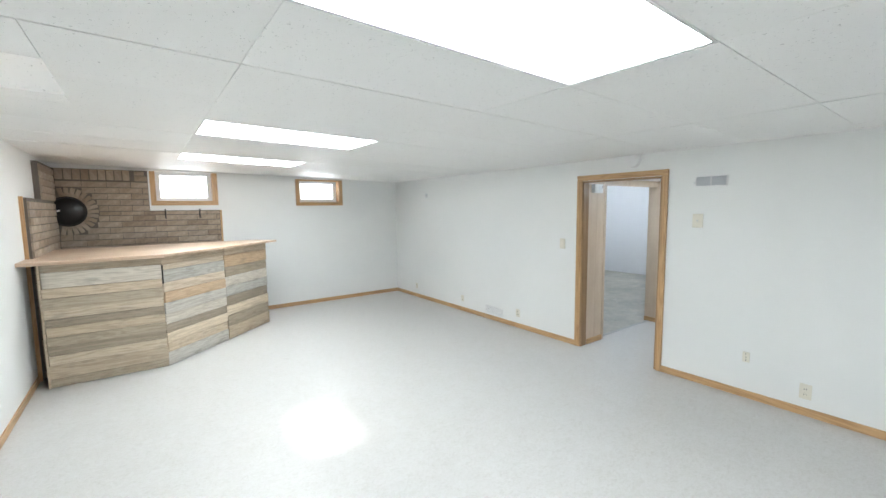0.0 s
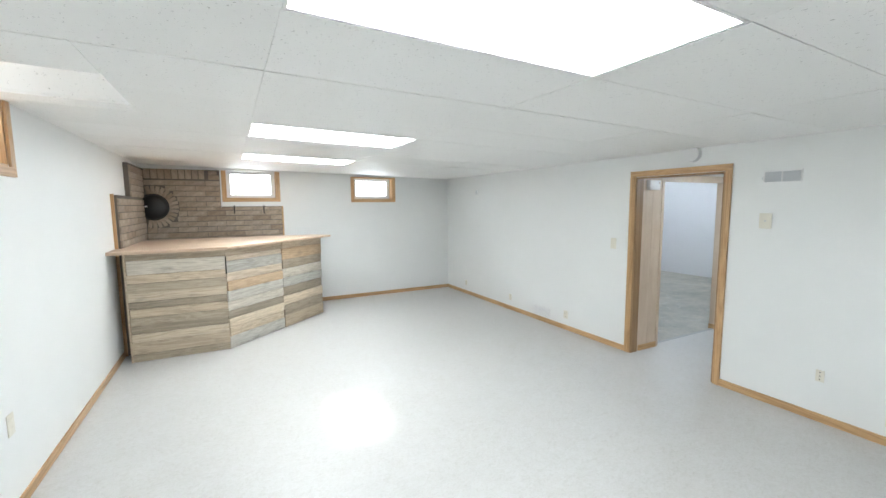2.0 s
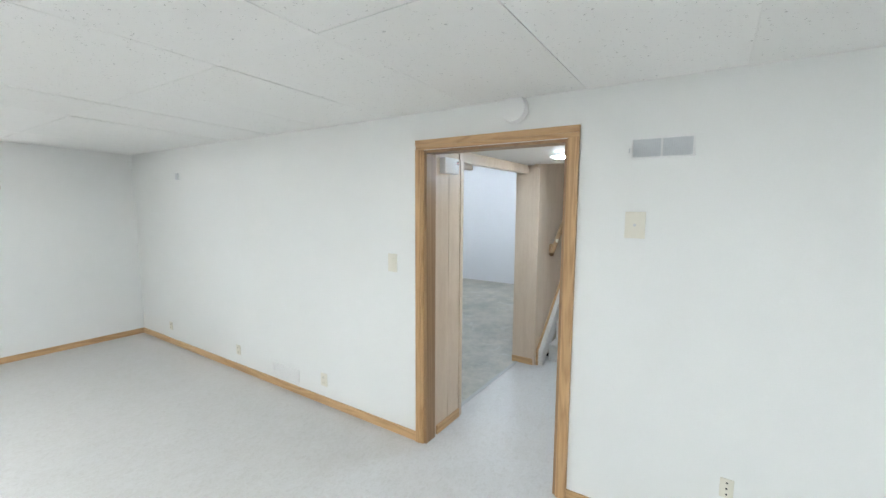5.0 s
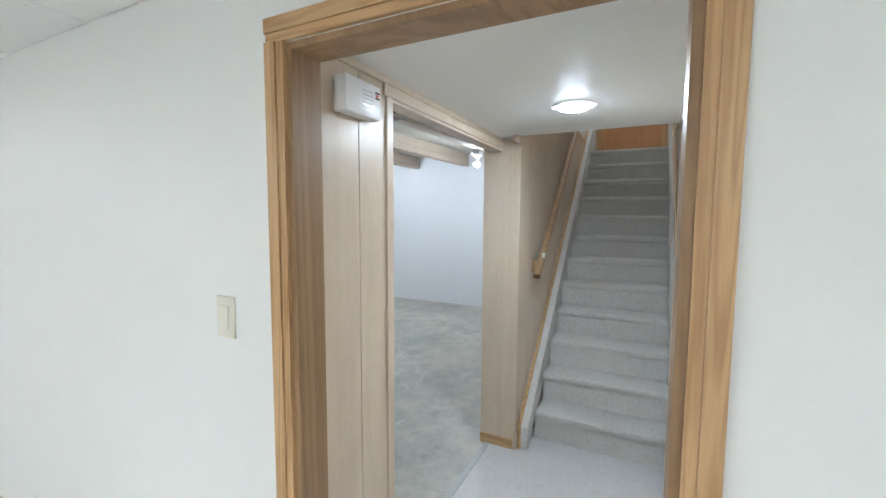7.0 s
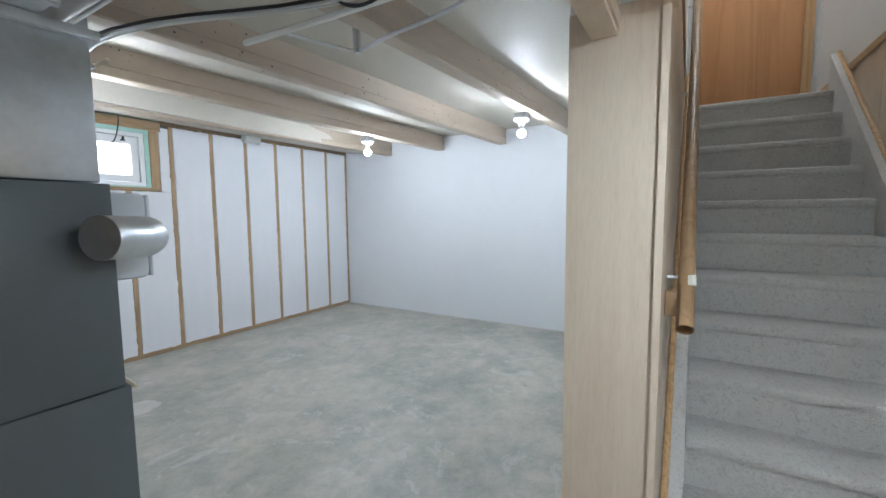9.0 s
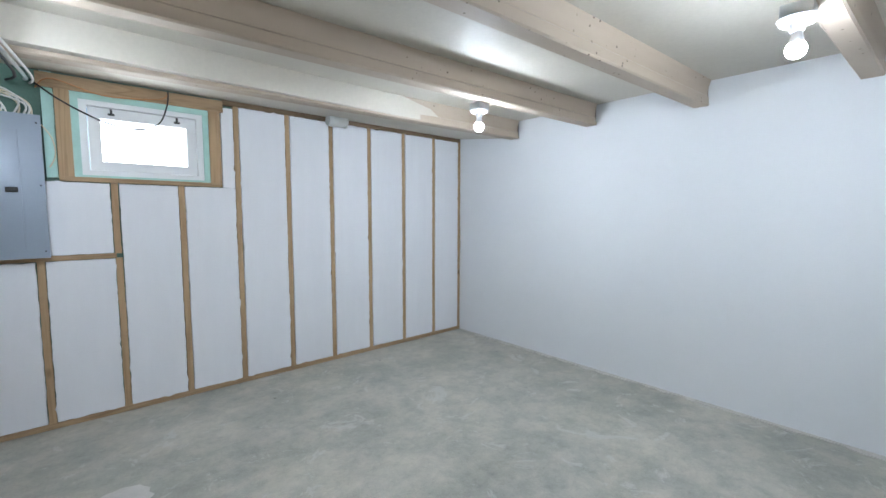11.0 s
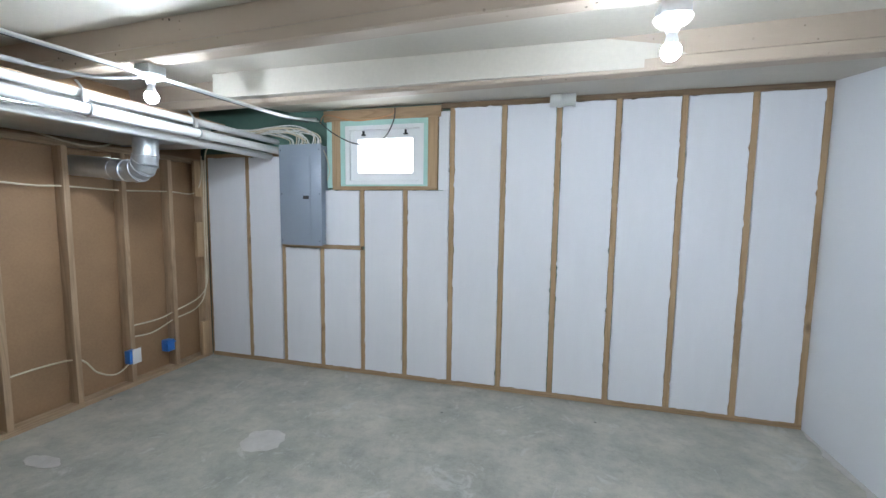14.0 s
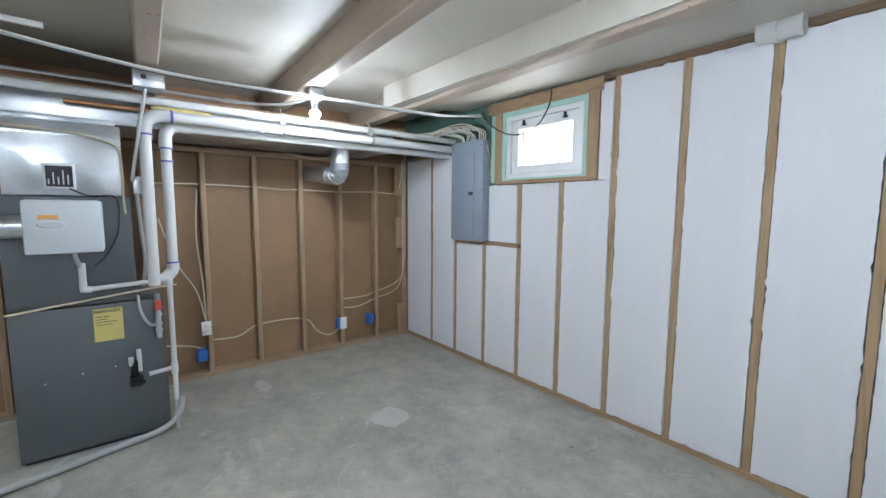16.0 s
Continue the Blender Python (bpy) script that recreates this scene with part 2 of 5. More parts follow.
M = dict(
    wall=plain("wall_paint", (0.80, 0.81, 0.80), 0.5, vary=0.03, scale=1.2, grain=140, bump=0.05),
    white=plain("white_paint", (0.80, 0.80, 0.79), 0.45, vary=0.03, grain=120, bump=0.03),
    blank=plain("drywall_paint", (0.76, 0.775, 0.80), 0.6, vary=0.035, scale=0.8, grain=160, bump=0.05),
    slab=plain("ceiling_slab", (0.565, 0.525, 0.455), 0.6, vary=0.10, scale=1.4, grain=40, bump=0.08),
    tile=ceiling_tile(),
    floor=vinyl_floor(),
    concrete=concrete_floor(),
    patch=plain("floor_patch", (0.58, 0.56, 0.53), 0.7, vary=0.16, scale=9, grain=80, bump=0.3),
    carpet=carpet(),
    oak_v=wood("oak_upright", (0.58, 0.37, 0.19), (0.40, 0.23, 0.10), 2, 0.35),
    oak_x=wood("oak_along_x", (0.58, 0.37, 0.19), (0.40, 0.23, 0.10), 0, 0.35),
    oak_y=wood("oak_along_y", (0.58, 0.37, 0.19), (0.40, 0.23, 0.10), 1, 0.35),
    jamb=wood("brown_jamb", (0.36, 0.225, 0.12), (0.25, 0.145, 0.07), 2, 0.4, ring=3.5),
    panelling=pale_panelling(),
    groove=plain("panel_groove", (0.14, 0.10, 0.07), 0.7),
    plank=weathered("tan_plank", (0.58, 0.475, 0.35)),
    plank_pale=weathered("pale_plank", (0.68, 0.575, 0.44)),
    plank_light=weathered("bleached_plank", (0.64, 0.59, 0.51)),
    plank_blue=weathered("silver_plank", (0.54, 0.52, 0.475)),
    plank_brown=weathered("brown_plank", (0.45, 0.38, 0.285)),
    plank_dark=weathered("dark_plank", (0.37, 0.315, 0.24)),
    plank_orange=weathered("orange_plank", (0.64, 0.465, 0.30)),
    bartop=wood("pale_plywood", (0.66, 0.50, 0.37), (0.52, 0.37, 0.26), 0, 0.4, ring=4, bump=0.04),
    vent=plain("vent_plastic", (0.60, 0.60, 0.57), 0.5, vary=0.05, bump=0.02),
    dark=plain("dark_gap", (0.035, 0.03, 0.028), 0.9),
    brick=brick_mat(),
    mortar=plain("mortar", (0.15, 0.13, 0.11), 0.95, vary=0.25, grain=130, bump=0.4),
    black=plain("black_iron", (0.012, 0.012, 0.013), 0.42, 0.3, vary=0.3, bump=0.1),
    vinyl=plain("white_vinyl", (0.80, 0.81, 0.82), 0.35, vary=0.02, bump=0.0),
    glass=glass_mat(),
    ivory=plain("ivory_plastic", (0.74, 0.71, 0.62), 0.38, vary=0.03, bump=0.0),
    plastic=plain("white_plastic", (0.80, 0.80, 0.80), 0.32, vary=0.02, bump=0.0),
    slot=plain("slot_black", (0.03, 0.03, 0.03), 0.6, bump=0.0),
    greygrille=plain("grille_grey", (0.66, 0.68, 0.70), 0.45, vary=0.04, bump=0.0),
    stud=wood("stud_pine", (0.46, 0.315, 0.18), (0.35, 0.225, 0.12), 2, 0.7, ring=6, knots=4.5),
    plate=wood("plate_pine", (0.44, 0.30, 0.175), (0.29, 0.185, 0.10), 0, 0.7, ring=10, knots=3.0),
    darkplate=wood("dark_plate_pine", (0.25, 0.17, 0.105), (0.16, 0.105, 0.06), 0, 0.75, ring=10, knots=3.0),
    plate_y=wood("plate_pine_y", (0.44, 0.315, 0.20), (0.31, 0.21, 0.125), 1, 0.7, ring=10),
    oldstud=wood("old_stud", (0.46, 0.32, 0.20), (0.34, 0.23, 0.14), 2, 0.75, ring=8, knots=2.4),
    board=plain("brown_hardboard", (0.33, 0.20, 0.108), 0.62, vary=0.22, scale=2.0, grain=60, bump=0.05),
    foam=foam_mat(),
    joist=joist_mat(),
    teal=plain("green_tape", (0.42, 0.66, 0.60), 0.5, vary=0.12, scale=8, bump=0.1),
    green=plain("green_wall", (0.10, 0.19, 0.15), 0.7, vary=0.25, scale=4, bump=0.2),
    steel=plain("galvanised", (0.62, 0.645, 0.67), 0.28, 0.85, vary=0.14, scale=9, grain=50, bump=0.05),
    conduit=plain("conduit_metal", (0.60, 0.61, 0.62), 0.3, 0.9, vary=0.1, bump=0.0),
    pvc=plain("white_pvc", (0.66, 0.66, 0.65), 0.3, vary=0.03, bump=0.0),
    purple=plain("purple_primer", (0.12, 0.10, 0.42), 0.4, bump=0.0),
    panelgrey=plain("panel_grey", (0.31, 0.36, 0.43), 0.38, 0.1, vary=0.05, bump=0.02),
    furnace=plain("furnace_grey", (0.125, 0.14, 0.145), 0.42, 0.2, vary=0.08, bump=0.03),
    hum=plain("pale_grey_plastic", (0.66, 0.69, 0.72), 0.35, vary=0.03, bump=0.0),
    yellow=plain("yellow_paper", (0.74, 0.63, 0.22), 0.6, vary=0.06, bump=0.0),
    orange=plain("orange_label", (0.80, 0.42, 0.12), 0.5, bump=0.0),
    insul=plain("yellow_insulation", (0.70, 0.58, 0.24), 0.9, vary=0.25, scale=20, bump=0.6),
    blue=plain("blue_box", (0.03, 0.17, 0.55), 0.45, bump=0.0),
    cable=plain("cream_cable", (0.68, 0.60, 0.44), 0.5, vary=0.06, bump=0.0),
    wcable=plain("white_cable", (0.74, 0.74, 0.70), 0.5, vary=0.05, bump=0.0),
    copper=plain("copper_tube", (0.55, 0.27, 0.13), 0.4, 0.8, bump=0.0),
    hose=plain("grey_hose", (0.42, 0.43, 0.43), 0.5, vary=0.06, bump=0.0),
    red=plain("red_tag", (0.6, 0.06, 0.03), 0.5, bump=0.0),
    door=wood("orange_door", (0.60, 0.30, 0.13), (0.50, 0.23, 0.09), 2, 0.4, ring=3.0, bump=0.03),
    panel_light=emitting("lit_diffuser", (0.90, 0.965, 1.0), PANEL_POWER),
    bulb_light=emitting("lit_bulb", (0.745, 0.86, 1.0), BULB_POWER),
    upstairs_lit=emitting("lit_stair_fill", (0.85, 0.93, 1.0), UPSTAIRS_POWER),
    hall_lit=emitting("lit_hall_lens", (0.68, 0.84, 1.0), HALL_POWER),
)


# ---- mesh helpers ----
def add_box(bm, x0, y0, z0, x1, y1, z1):
    c = ((x0 + x1) / 2, (y0 + y1) / 2, (z0 + z1) / 2)
    s = (abs(x1 - x0), abs(y1 - y0), abs(z1 - z0))
    return bmesh.ops.create_cube(bm, size=1, matrix=Matrix.LocRotScale(c, None, s))["verts"]


def box(x0, y0, z0, x1, y1, z1, bevel=0.0):
    bm = bmesh.new()
    add_box(bm, x0, y0, z0, x1, y1, z1)
    if bevel:
        bmesh.ops.bevel(bm, geom=bm.edges[:], offset=bevel, segments=2, affect='EDGES', profile=0.5)
    return bm


def boxes(*rows):
    bm = bmesh.new()
    for r in rows:
        add_box(bm, *r)
    return bm


def along(p, q):
    p, q = Vector(p), Vector(q)
    return Matrix.Translation((p + q) / 2) @ (q - p).to_track_quat('Z', 'Y').to_matrix().to_4x4(), (q - p).length


def rod(p, q, r, seg=20, r2=None, bm=None):
    bm = bm or bmesh.new()
    m, length = along(p, q)
    bmesh.ops.create_cone(bm, cap_ends=True, segments=seg, radius1=r, radius2=r if r2 is None else r2, depth=length, matrix=m)
    return bm


def tube(points, r, seg=8, smooth=4, bm=None):
    """A round tube through points, rounded between them."""
    bm = bm or bmesh.new()
    pts = [Vector(p) for p in points]
    path = []
    for i in range(len(pts) - 1):
        a, b = pts[max(i - 1, 0)], pts[i]
        c, d = pts[i + 1], pts[min(i + 2, len(pts) - 1)]
        for k in range(smooth):
            t = k / smooth
            path.append(0.5 * (2 * b + (c - a) * t + (2 * a - 5 * b + 4 * c - d) * t * t + (3 * b - a - 3 * c + d) * t ** 3))
    path.append(pts[-1])
    rings, up = [], None
    for i, p in enumerate(path):
        way = (path[min(i + 1, len(path) - 1)] - path[max(i - 1, 0)]).normalized()
        if up is None:
            up = way.orthogonal().normalized()
        up = (up - way * up.dot(way)).normalized()
        side = way.cross(up)
        rings.append([bm.verts.new(p + r * (math.cos(2 * math.pi * k / seg) * up + math.sin(2 * math.pi * k / seg) * side)) for k in range(seg)])
    for a, b in zip(rings, rings[1:]):
        for k in range(seg):
            bm.faces.new((a[k], a[(k + 1) % seg], b[(k + 1) % seg], b[k]))
    bm.faces.new(rings[0][::-1])
    bm.faces.new(rings[-1])
    return bm


def prism(outline, z0, z1):
    """An upright prism over a floor outline."""
    bm = bmesh.new()
    lo = [bm.verts.new((x, y, z0)) for x, y in outline]
    hi = [bm.verts.new((x, y, z1)) for x, y in outline]
    n = len(lo)
    bm.faces.new(lo[::-1])
    bm.faces.new(hi)
    for i in range(n):
        bm.faces.new((lo[i], lo[(i + 1) % n], hi[(i + 1) % n], hi[i]))
    bmesh.ops.recalc_face_normals(bm, faces=bm.faces[:])
    return bm


def mesh_of(name, bm, material, soft=True):
    me = bpy.data.meshes.new(name)
    bm.to_mesh(me)
    bm.free()
    me.materials.append(material)
    if soft:
        me.polygons.foreach_set("use_smooth", [True] * len(me.polygons))
        me.set_sharp_from_angle(angle=radians(35))
    return me


def part(name, bm, material, parent=None, label=""):
    ob = new(name, mesh_of(name, bm, material))
    if parent:
        ob.parent = parent
        ob.matrix_parent_inverse = parent.matrix_world.inverted() if parent.type != 'EMPTY' else Matrix.Translation(parent.location).inverted()
    return tagged(ob, label)


def thing(name, place, label, category, group=""):
    ob = new(name)
    ob.location = place
    ob.empty_display_size = 0.1
    return tagged(ob, label, category, group)


def solid(name, bm, material, label, category, group="", kind=""):
    return tagged(part(name, bm, material), label, category, group, kind)


def setting(name, bm, material, label="", category="wall"):
    return solid(name, bm, material, label, category, kind="structure")


def wall_boxes(axis, t0, t1, a0, a1, z0, z1, holes=()):
    """A wall with openings. axis 'x': it runs along x and is t0..t1 thick in y. holes: (a0, a1, z0, z1)."""
    rows = []
    cuts = sorted({a0, a1, *[h[0] for h in holes], *[h[1] for h in holes]})
    for a, b in zip(cuts, cuts[1:]):
        spans = [(z0, z1)]
        for h in holes:
            if h[0] <= a and b <= h[1]:
                spans = [s for lo, hi in spans for s in ((lo, min(hi, h[2])), (max(lo, h[3]), hi)) if s[1] - s[0] > 1e-4]
        for lo, hi in spans:
            rows.append((a, t0, lo, b, t1, hi) if axis == 'x' else (t0, a, lo, t1, b, hi))
    return boxes(*rows)


# ---- setting ----
WEST, NORTH, EAST_BACK = -4.82, 7.5, 0.14
CEIL, SLAB = 2.135, 2.40
setting("floor", boxes((WEST - 0.2, -2.2, -0.1, 0.0, 7.7, 0.0), (0.0, 2.33, -0.1, 1.95, 3.44, 0.0)), M["floor"], "pale speckled sheet vinyl floor with a soft sheen", "floor")
concrete = setting("floor_concrete", boxes((0.14, 3.44, -0.1, 5.45, 8.0, -0.002)), M["concrete"], "bare stained grey concrete basement floor", "floor")
wall_east = setting("wall_east", wall_boxes('y', 0.0, 0.14, -2.2, 8.0, 0, 2.5, [(2.515, 3.38, 0, 1.86)]), M["wall"], "smooth off-white painted wall with a doorway")
wall_north = setting("wall_north", wall_boxes('x', NORTH, NORTH + 0.25, WEST - 0.25, 0.0, 0, 2.5, [(-3.76, -3.05, 1.72, 2.135), (-1.82, -1.12, 1.71, 2.06)]), M["wall"], "off-white painted wall with two small high windows")
wall_west = setting("wall_west", wall_boxes('y', WEST - 0.25, WEST, -2.2, 7.75, 0, 2.5, [(2.95, 3.70, 1.83, 2.42)]), M["wall"], "off-white painted long wall")
setting("wall_south", boxes((WEST, -2.2, 0, 0.0, -2.0, 2.5)), M["wall"], "off-white painted end wall")
setting("wall_foundation", wall_boxes('x', 7.80, 8.0, 0.14, 5.5, 0, 2.5, [(1.80, 2.55, 1.66, 2.19)]), M["green"], "pale green painted foundation wall behind the studs")
wall_blank = setting("wall_drywall", boxes((5.29, 2.33, 0, 5.45, 7.80, 5.0)), M["blank"], "plain bluish-white drywall")
wall_hall = setting("wall_hall", boxes((0.14, 3.385, 0, 0.45, 3.43, SLAB), (0.45, 3.385, 1.84, 1.65, 3.43, SLAB)), M["white"], "wall between the hall and the unfinished room")
wall_stair = setting("wall_stair", boxes((1.65, 3.27, 0, 5.29, 3.49, 5.0)), M["white"], "wall beside the stairs")
wall_right = setting("wall_hall_right", wall_boxes('x', 2.30, 2.44, 0.14, 1.52, 0, 5.0, [(0.80, 1.42, 0, 1.80)]), M["white"], "wall on the far side of the hall and stairs")
setting("wall_stair_right", boxes((1.52, 2.22, 0, 5.29, 2.352, 5.0)), M["white"], "wall along the stairs")
setting("ceiling_hall", boxes((0.14, 2.44, 1.90, 1.58, 3.385, 2.5)), M["white"], "low smooth white hall ceiling", "ceiling")
setting("ceiling_stairwell", boxes((1.58, 2.22, 4.8, 5.45, 3.49, 5.0), (1.50, 2.30, 2.5, 1.58, 3.49, 5.0)), M["white"], "white ceiling above the stairs", "ceiling")
setting("ceiling_slab", boxes((0.14, 3.49, SLAB, 5.45, 8.0, 2.5), (0.14, 3.385, SLAB + 0.002, 1.65, 3.49, 2.5)), M["slab"], "cream painted ceiling between concrete joists", "ceiling")
bm = bmesh.new()
ring = [[bm.verts.new((x, y, z)) for y, z in ((6.93, 2.235), (7.7995, 2.335), (7.7995, 2.3995), (6.93, 2.3995))] for x in (1.25, 5.2895)]
bm.faces.new(ring[0])
bm.faces.new(ring[1][::-1])
for k in range(4):
    bm.faces.new((ring[0][k], ring[1][k], ring[1][(k + 1) % 4], ring[0][(k + 1) % 4]))
bmesh.ops.recalc_face_normals(bm, faces=bm.faces[:])
setting("ceiling_soffit", bm, M["slab"], "cream painted soffit between the last joist and the stud wall", "ceiling")
setting("roof_slab", boxes((WEST - 0.25, -2.2, 2.5, 0.14, 8.0, 2.6), (0.14, 3.49, 2.5, 5.45, 8.0, 2.6), (0.14, 2.0, 2.5, 1.50, 3.49, 2.6)), M["slab"], "floor slab of the storey above", "ceiling")
setting("wall_closet", boxes((0.14, 2.0, 0, 1.6, 2.05, 2.5)), M["white"], "closing wall behind the hall door")

# added ground out of view; it throws daylight up through the windows
setting("ground", boxes((-60, 8.05, 1.45, 60, 60, 1.55), (-60, -60, 1.45, WEST - 0.30, 8.05, 1.55)), plain("bounce_ground", (0.42, 0.41, 0.38), 0.9, vary=0.2, scale=2, grain=40, bump=0.3), "unseen pale ground added outside to bounce daylight through the windows", "ground")

# suspended ceiling: single tiles that sit a little unevenly
rng = random.Random(5)
XS = [-4.83 + 1.255 * k for k in range(5)]
YS = [-2.44 + 0.61 * k for k in range(18)]
WELL = (2.85, 3.47)


def slope_down(bm):
    """The hung ceiling drops slightly towards the doorway wall."""
    for v in bm.verts:
        v.co.z -= 0.024 * (v.co.x + 2.33)
    return bm


# the last panel is an unseen, assumed lamp behind the starting viewpoint
LIGHTS = [(1.22, 1.83), (3.66, 4.27), (5.49, 6.10), (-1.22, -0.61)]
bm = bmesh.new()
for i, x in enumerate(XS):
    for y in YS:
        x0, x1 = max(x + 0.002, WEST), min(x + 1.253, -rng.uniform(0.0, 0.007))
        y0, y1 = max(y + 0.002, -2.0), min(y + 0.608, NORTH)
        if x1 - x0 < 0.02 or y1 - y0 < 0.02:
            continue
        if i == 1 and any(abs(y - a) < 0.05 for a, b in LIGHTS):
            continue
        if i == 0 and y1 > WELL[0] and y0 < WELL[1]:
            for a, b in ((y0, WELL[0]), (WELL[1], y1)):
                if b - a > 0.02:
                    add_box(bm, x0, a, CEIL, -4.204, b, CEIL + 0.015)
            x0 = -4.20
        vs = add_box(bm, x0, y0, CEIL, x1, y1, CEIL + 0.015)
        sag = [rng.uniform(-0.0022, 0.0022) for _ in range(4)]
        for v in vs:
            v.co.z += sag[(v.co.x > (x0 + x1) / 2) + 2 * (v.co.y > (y0 + y1) / 2)]
# metal runners above the joints
for x in XS[1:]:
    add_box(bm, x - 0.010, -2.0, CEIL + 0.0035, x + 0.010, NORTH, CEIL + 0.03)
for y in YS[1:]:
    add_box(bm, -4.2 if WELL[0] < y < WELL[1] else WEST, y - 0.010, CEIL + 0.0038, 0.0, y + 0.010, CEIL + 0.029)
# raised well in front of the side window
W0, W1 = WELL
add_box(bm, WEST, W0, 2.35, -4.19, W1, 2.365)
add_box(bm, -4.20, W0, CEIL + 0.016, -4.185, W1, 2.35)
add_box(bm, WEST, W0 - 0.015, CEIL + 0.016, -4.185, W0, 2.365)
add_box(bm, WEST, W1, CEIL + 0.016, -4.185, W1 + 0.015, 2.365)
slope_down(bm)
setting("ceiling", bm, M["tile"], "white textured suspended ceiling of large tiles", "ceiling")


def ceiling_light(y0, y1):
    t = thing("ceiling_light", (-2.95, (y0 + y1) / 2, CEIL), "bright white recessed troffer light in the ceiling", "ceiling light", "ceiling lights")
    x0, x1 = XS[1] + 0.004, XS[2] - 0.004
    part("frame", slope_down(boxes((x0, y0 + 0.004, CEIL, x0 + 0.012, y1 - 0.004, CEIL + 0.06), (x1 - 0.012, y0 + 0.004, CEIL, x1, y1 - 0.004, CEIL + 0.06),
                        (x0 + 0.012, y0 + 0.004, CEIL, x1 - 0.012, y0 + 0.016, CEIL + 0.06), (x0 + 0.012, y1 - 0.016, CEIL, x1 - 0.012, y1 - 0.004, CEIL + 0.06))), M["white"], t)
    part("diffuser", slope_down(boxes((x0 + 0.012, y0 + 0.016, CEIL + 0.008, x1 - 0.012, y1 - 0.016, CEIL + 0.014))), M["panel_light"], t, "glowing white diffuser")


for a, b in LIGHTS:
    ceiling_light(a, b)

# baseboards
bm = boxes((-0.012, -2.0, 0, 0, 2.46, 0.06), (-0.012, 3.435, 0, 0, NORTH, 0.06))
setting("baseboard", bm, M["oak_y"], "slim oak baseboard along the white wall", "baseboard")
setting("baseboard_north", boxes((-3.0, NORTH - 0.012, 0, -0.012, NORTH, 0.06)), M["oak_x"], "slim oak baseboard under the windows", "baseboard")
setting("baseboard_west", boxes((WEST, -2.0, 0, WEST + 0.012, 5.87, 0.06)), M["oak_y"], "slim oak baseboard along the long wall", "baseboard")


# ---- doorway ----
def casing(parent, y0, y1, top, x, w=0.056):
    """Moulded casing round an opening in the plane x, towards -x."""
    for a, b in ((y0, y0 + w), (y1 - w, y1)):
        inner = b if a == y0 else a
        step = (a, b - 0.022) if a == y0 else (a + 0.022, b)
        part("side_casing", boxes((x - 0.012, a, 0, x - 0.0005, b, top), (x - 0.018, step[0], 0, x - 0.012, step[1], top)), M["oak_v"], parent)
    part("head_casing", boxes((x - 0.012, y0, top, x - 0.0005, y1, top + w), (x - 0.018, y0, top + 0.022, x - 0.012, y1, top + w)), M["oak_y"], parent)


door_1 = setting("door_1", boxes((0.0, 3.362, 0, 0.098, 3.3795, 1.86)), M["jamb"], "open oak-cased doorway with brown jambs", "doorway")
part("jamb", boxes((0.0, 2.5155, 0, 0.098, 2.533, 1.86)), M["jamb"], door_1)
part("head_jamb", boxes((0.0, 2.533, 1.843, 0.098, 3.362, 1.8595)), M["jamb"], door_1)
casing(door_1, 2.46, 3.435, 1.862, 0.0)


# ---- windows of the finished room ----
def north_window(name, x0, x1, z0, z1, label):
    """A casing outside x0..x1, z0..z1 and a deep oak reveal with a vinyl sash."""
    w = 0.05
    o = setting(name, boxes((x0, NORTH - 0.014, z0, x1, NORTH - 0.0005, z0 + w)), M["oak_x"], label, "window")
    top = min(z1, CEIL - 0.004)
    part("casing", boxes((x0, NORTH - 0.014, z0 + w, x0 + w, NORTH - 0.0005, top)), M["oak_v"], o)
    part("casing", boxes((x1 - w, NORTH - 0.014, z0 + w, x1, NORTH - 0.0005, top)), M["oak_v"], o)
    if z1 < CEIL - 0.01:
        part("casing", boxes((x0 + w, NORTH - 0.014, z1 - 0.03, x1 - w, NORTH - 0.0005, z1)), M["oak_x"], o)
    a, b, c, d = x0 + w, x1 - w, z0 + w, z1 - 0.02
    part("reveal", boxes((a, NORTH, c, a + 0.012, NORTH + 0.2, d)), M["oak_v"], o)
    part("reveal", boxes((b - 0.012, NORTH, c, b, NORTH + 0.2, d)), M["oak_v"], o)
    part("sill", boxes((a + 0.012, NORTH, c, b - 0.012, NORTH + 0.2, c + 0.012)), M["oak_x"], o)
    f = part("window_frame", boxes((a + 0.012, NORTH + 0.12, c + 0.012, a + 0.068, NORTH + 0.17, d), (b - 0.068, NORTH + 0.12, c + 0.012, b - 0.012, NORTH + 0.17, d),
                                   (a + 0.068, NORTH + 0.12, c + 0.012, b - 0.068, NORTH + 0.17, c + 0.06), (a + 0.068, NORTH + 0.12, d - 0.045, b - 0.068, NORTH + 0.17, d)), M["vinyl"], o, "white vinyl frame")
    g = part("pane", boxes((a + 0.068, NORTH + 0.142, c + 0.06, b - 0.068, NORTH + 0.148, d - 0.045)), M["glass"], o)
    g.visible_shadow = False
    return o


north_window("window_1", -3.81, -3.0, 1.67, 2.155, "small high oak-cased window above the brick")
north_window("window_2", -1.87, -1.07, 1.655, 2.085, "small high oak-cased window in the white wall")

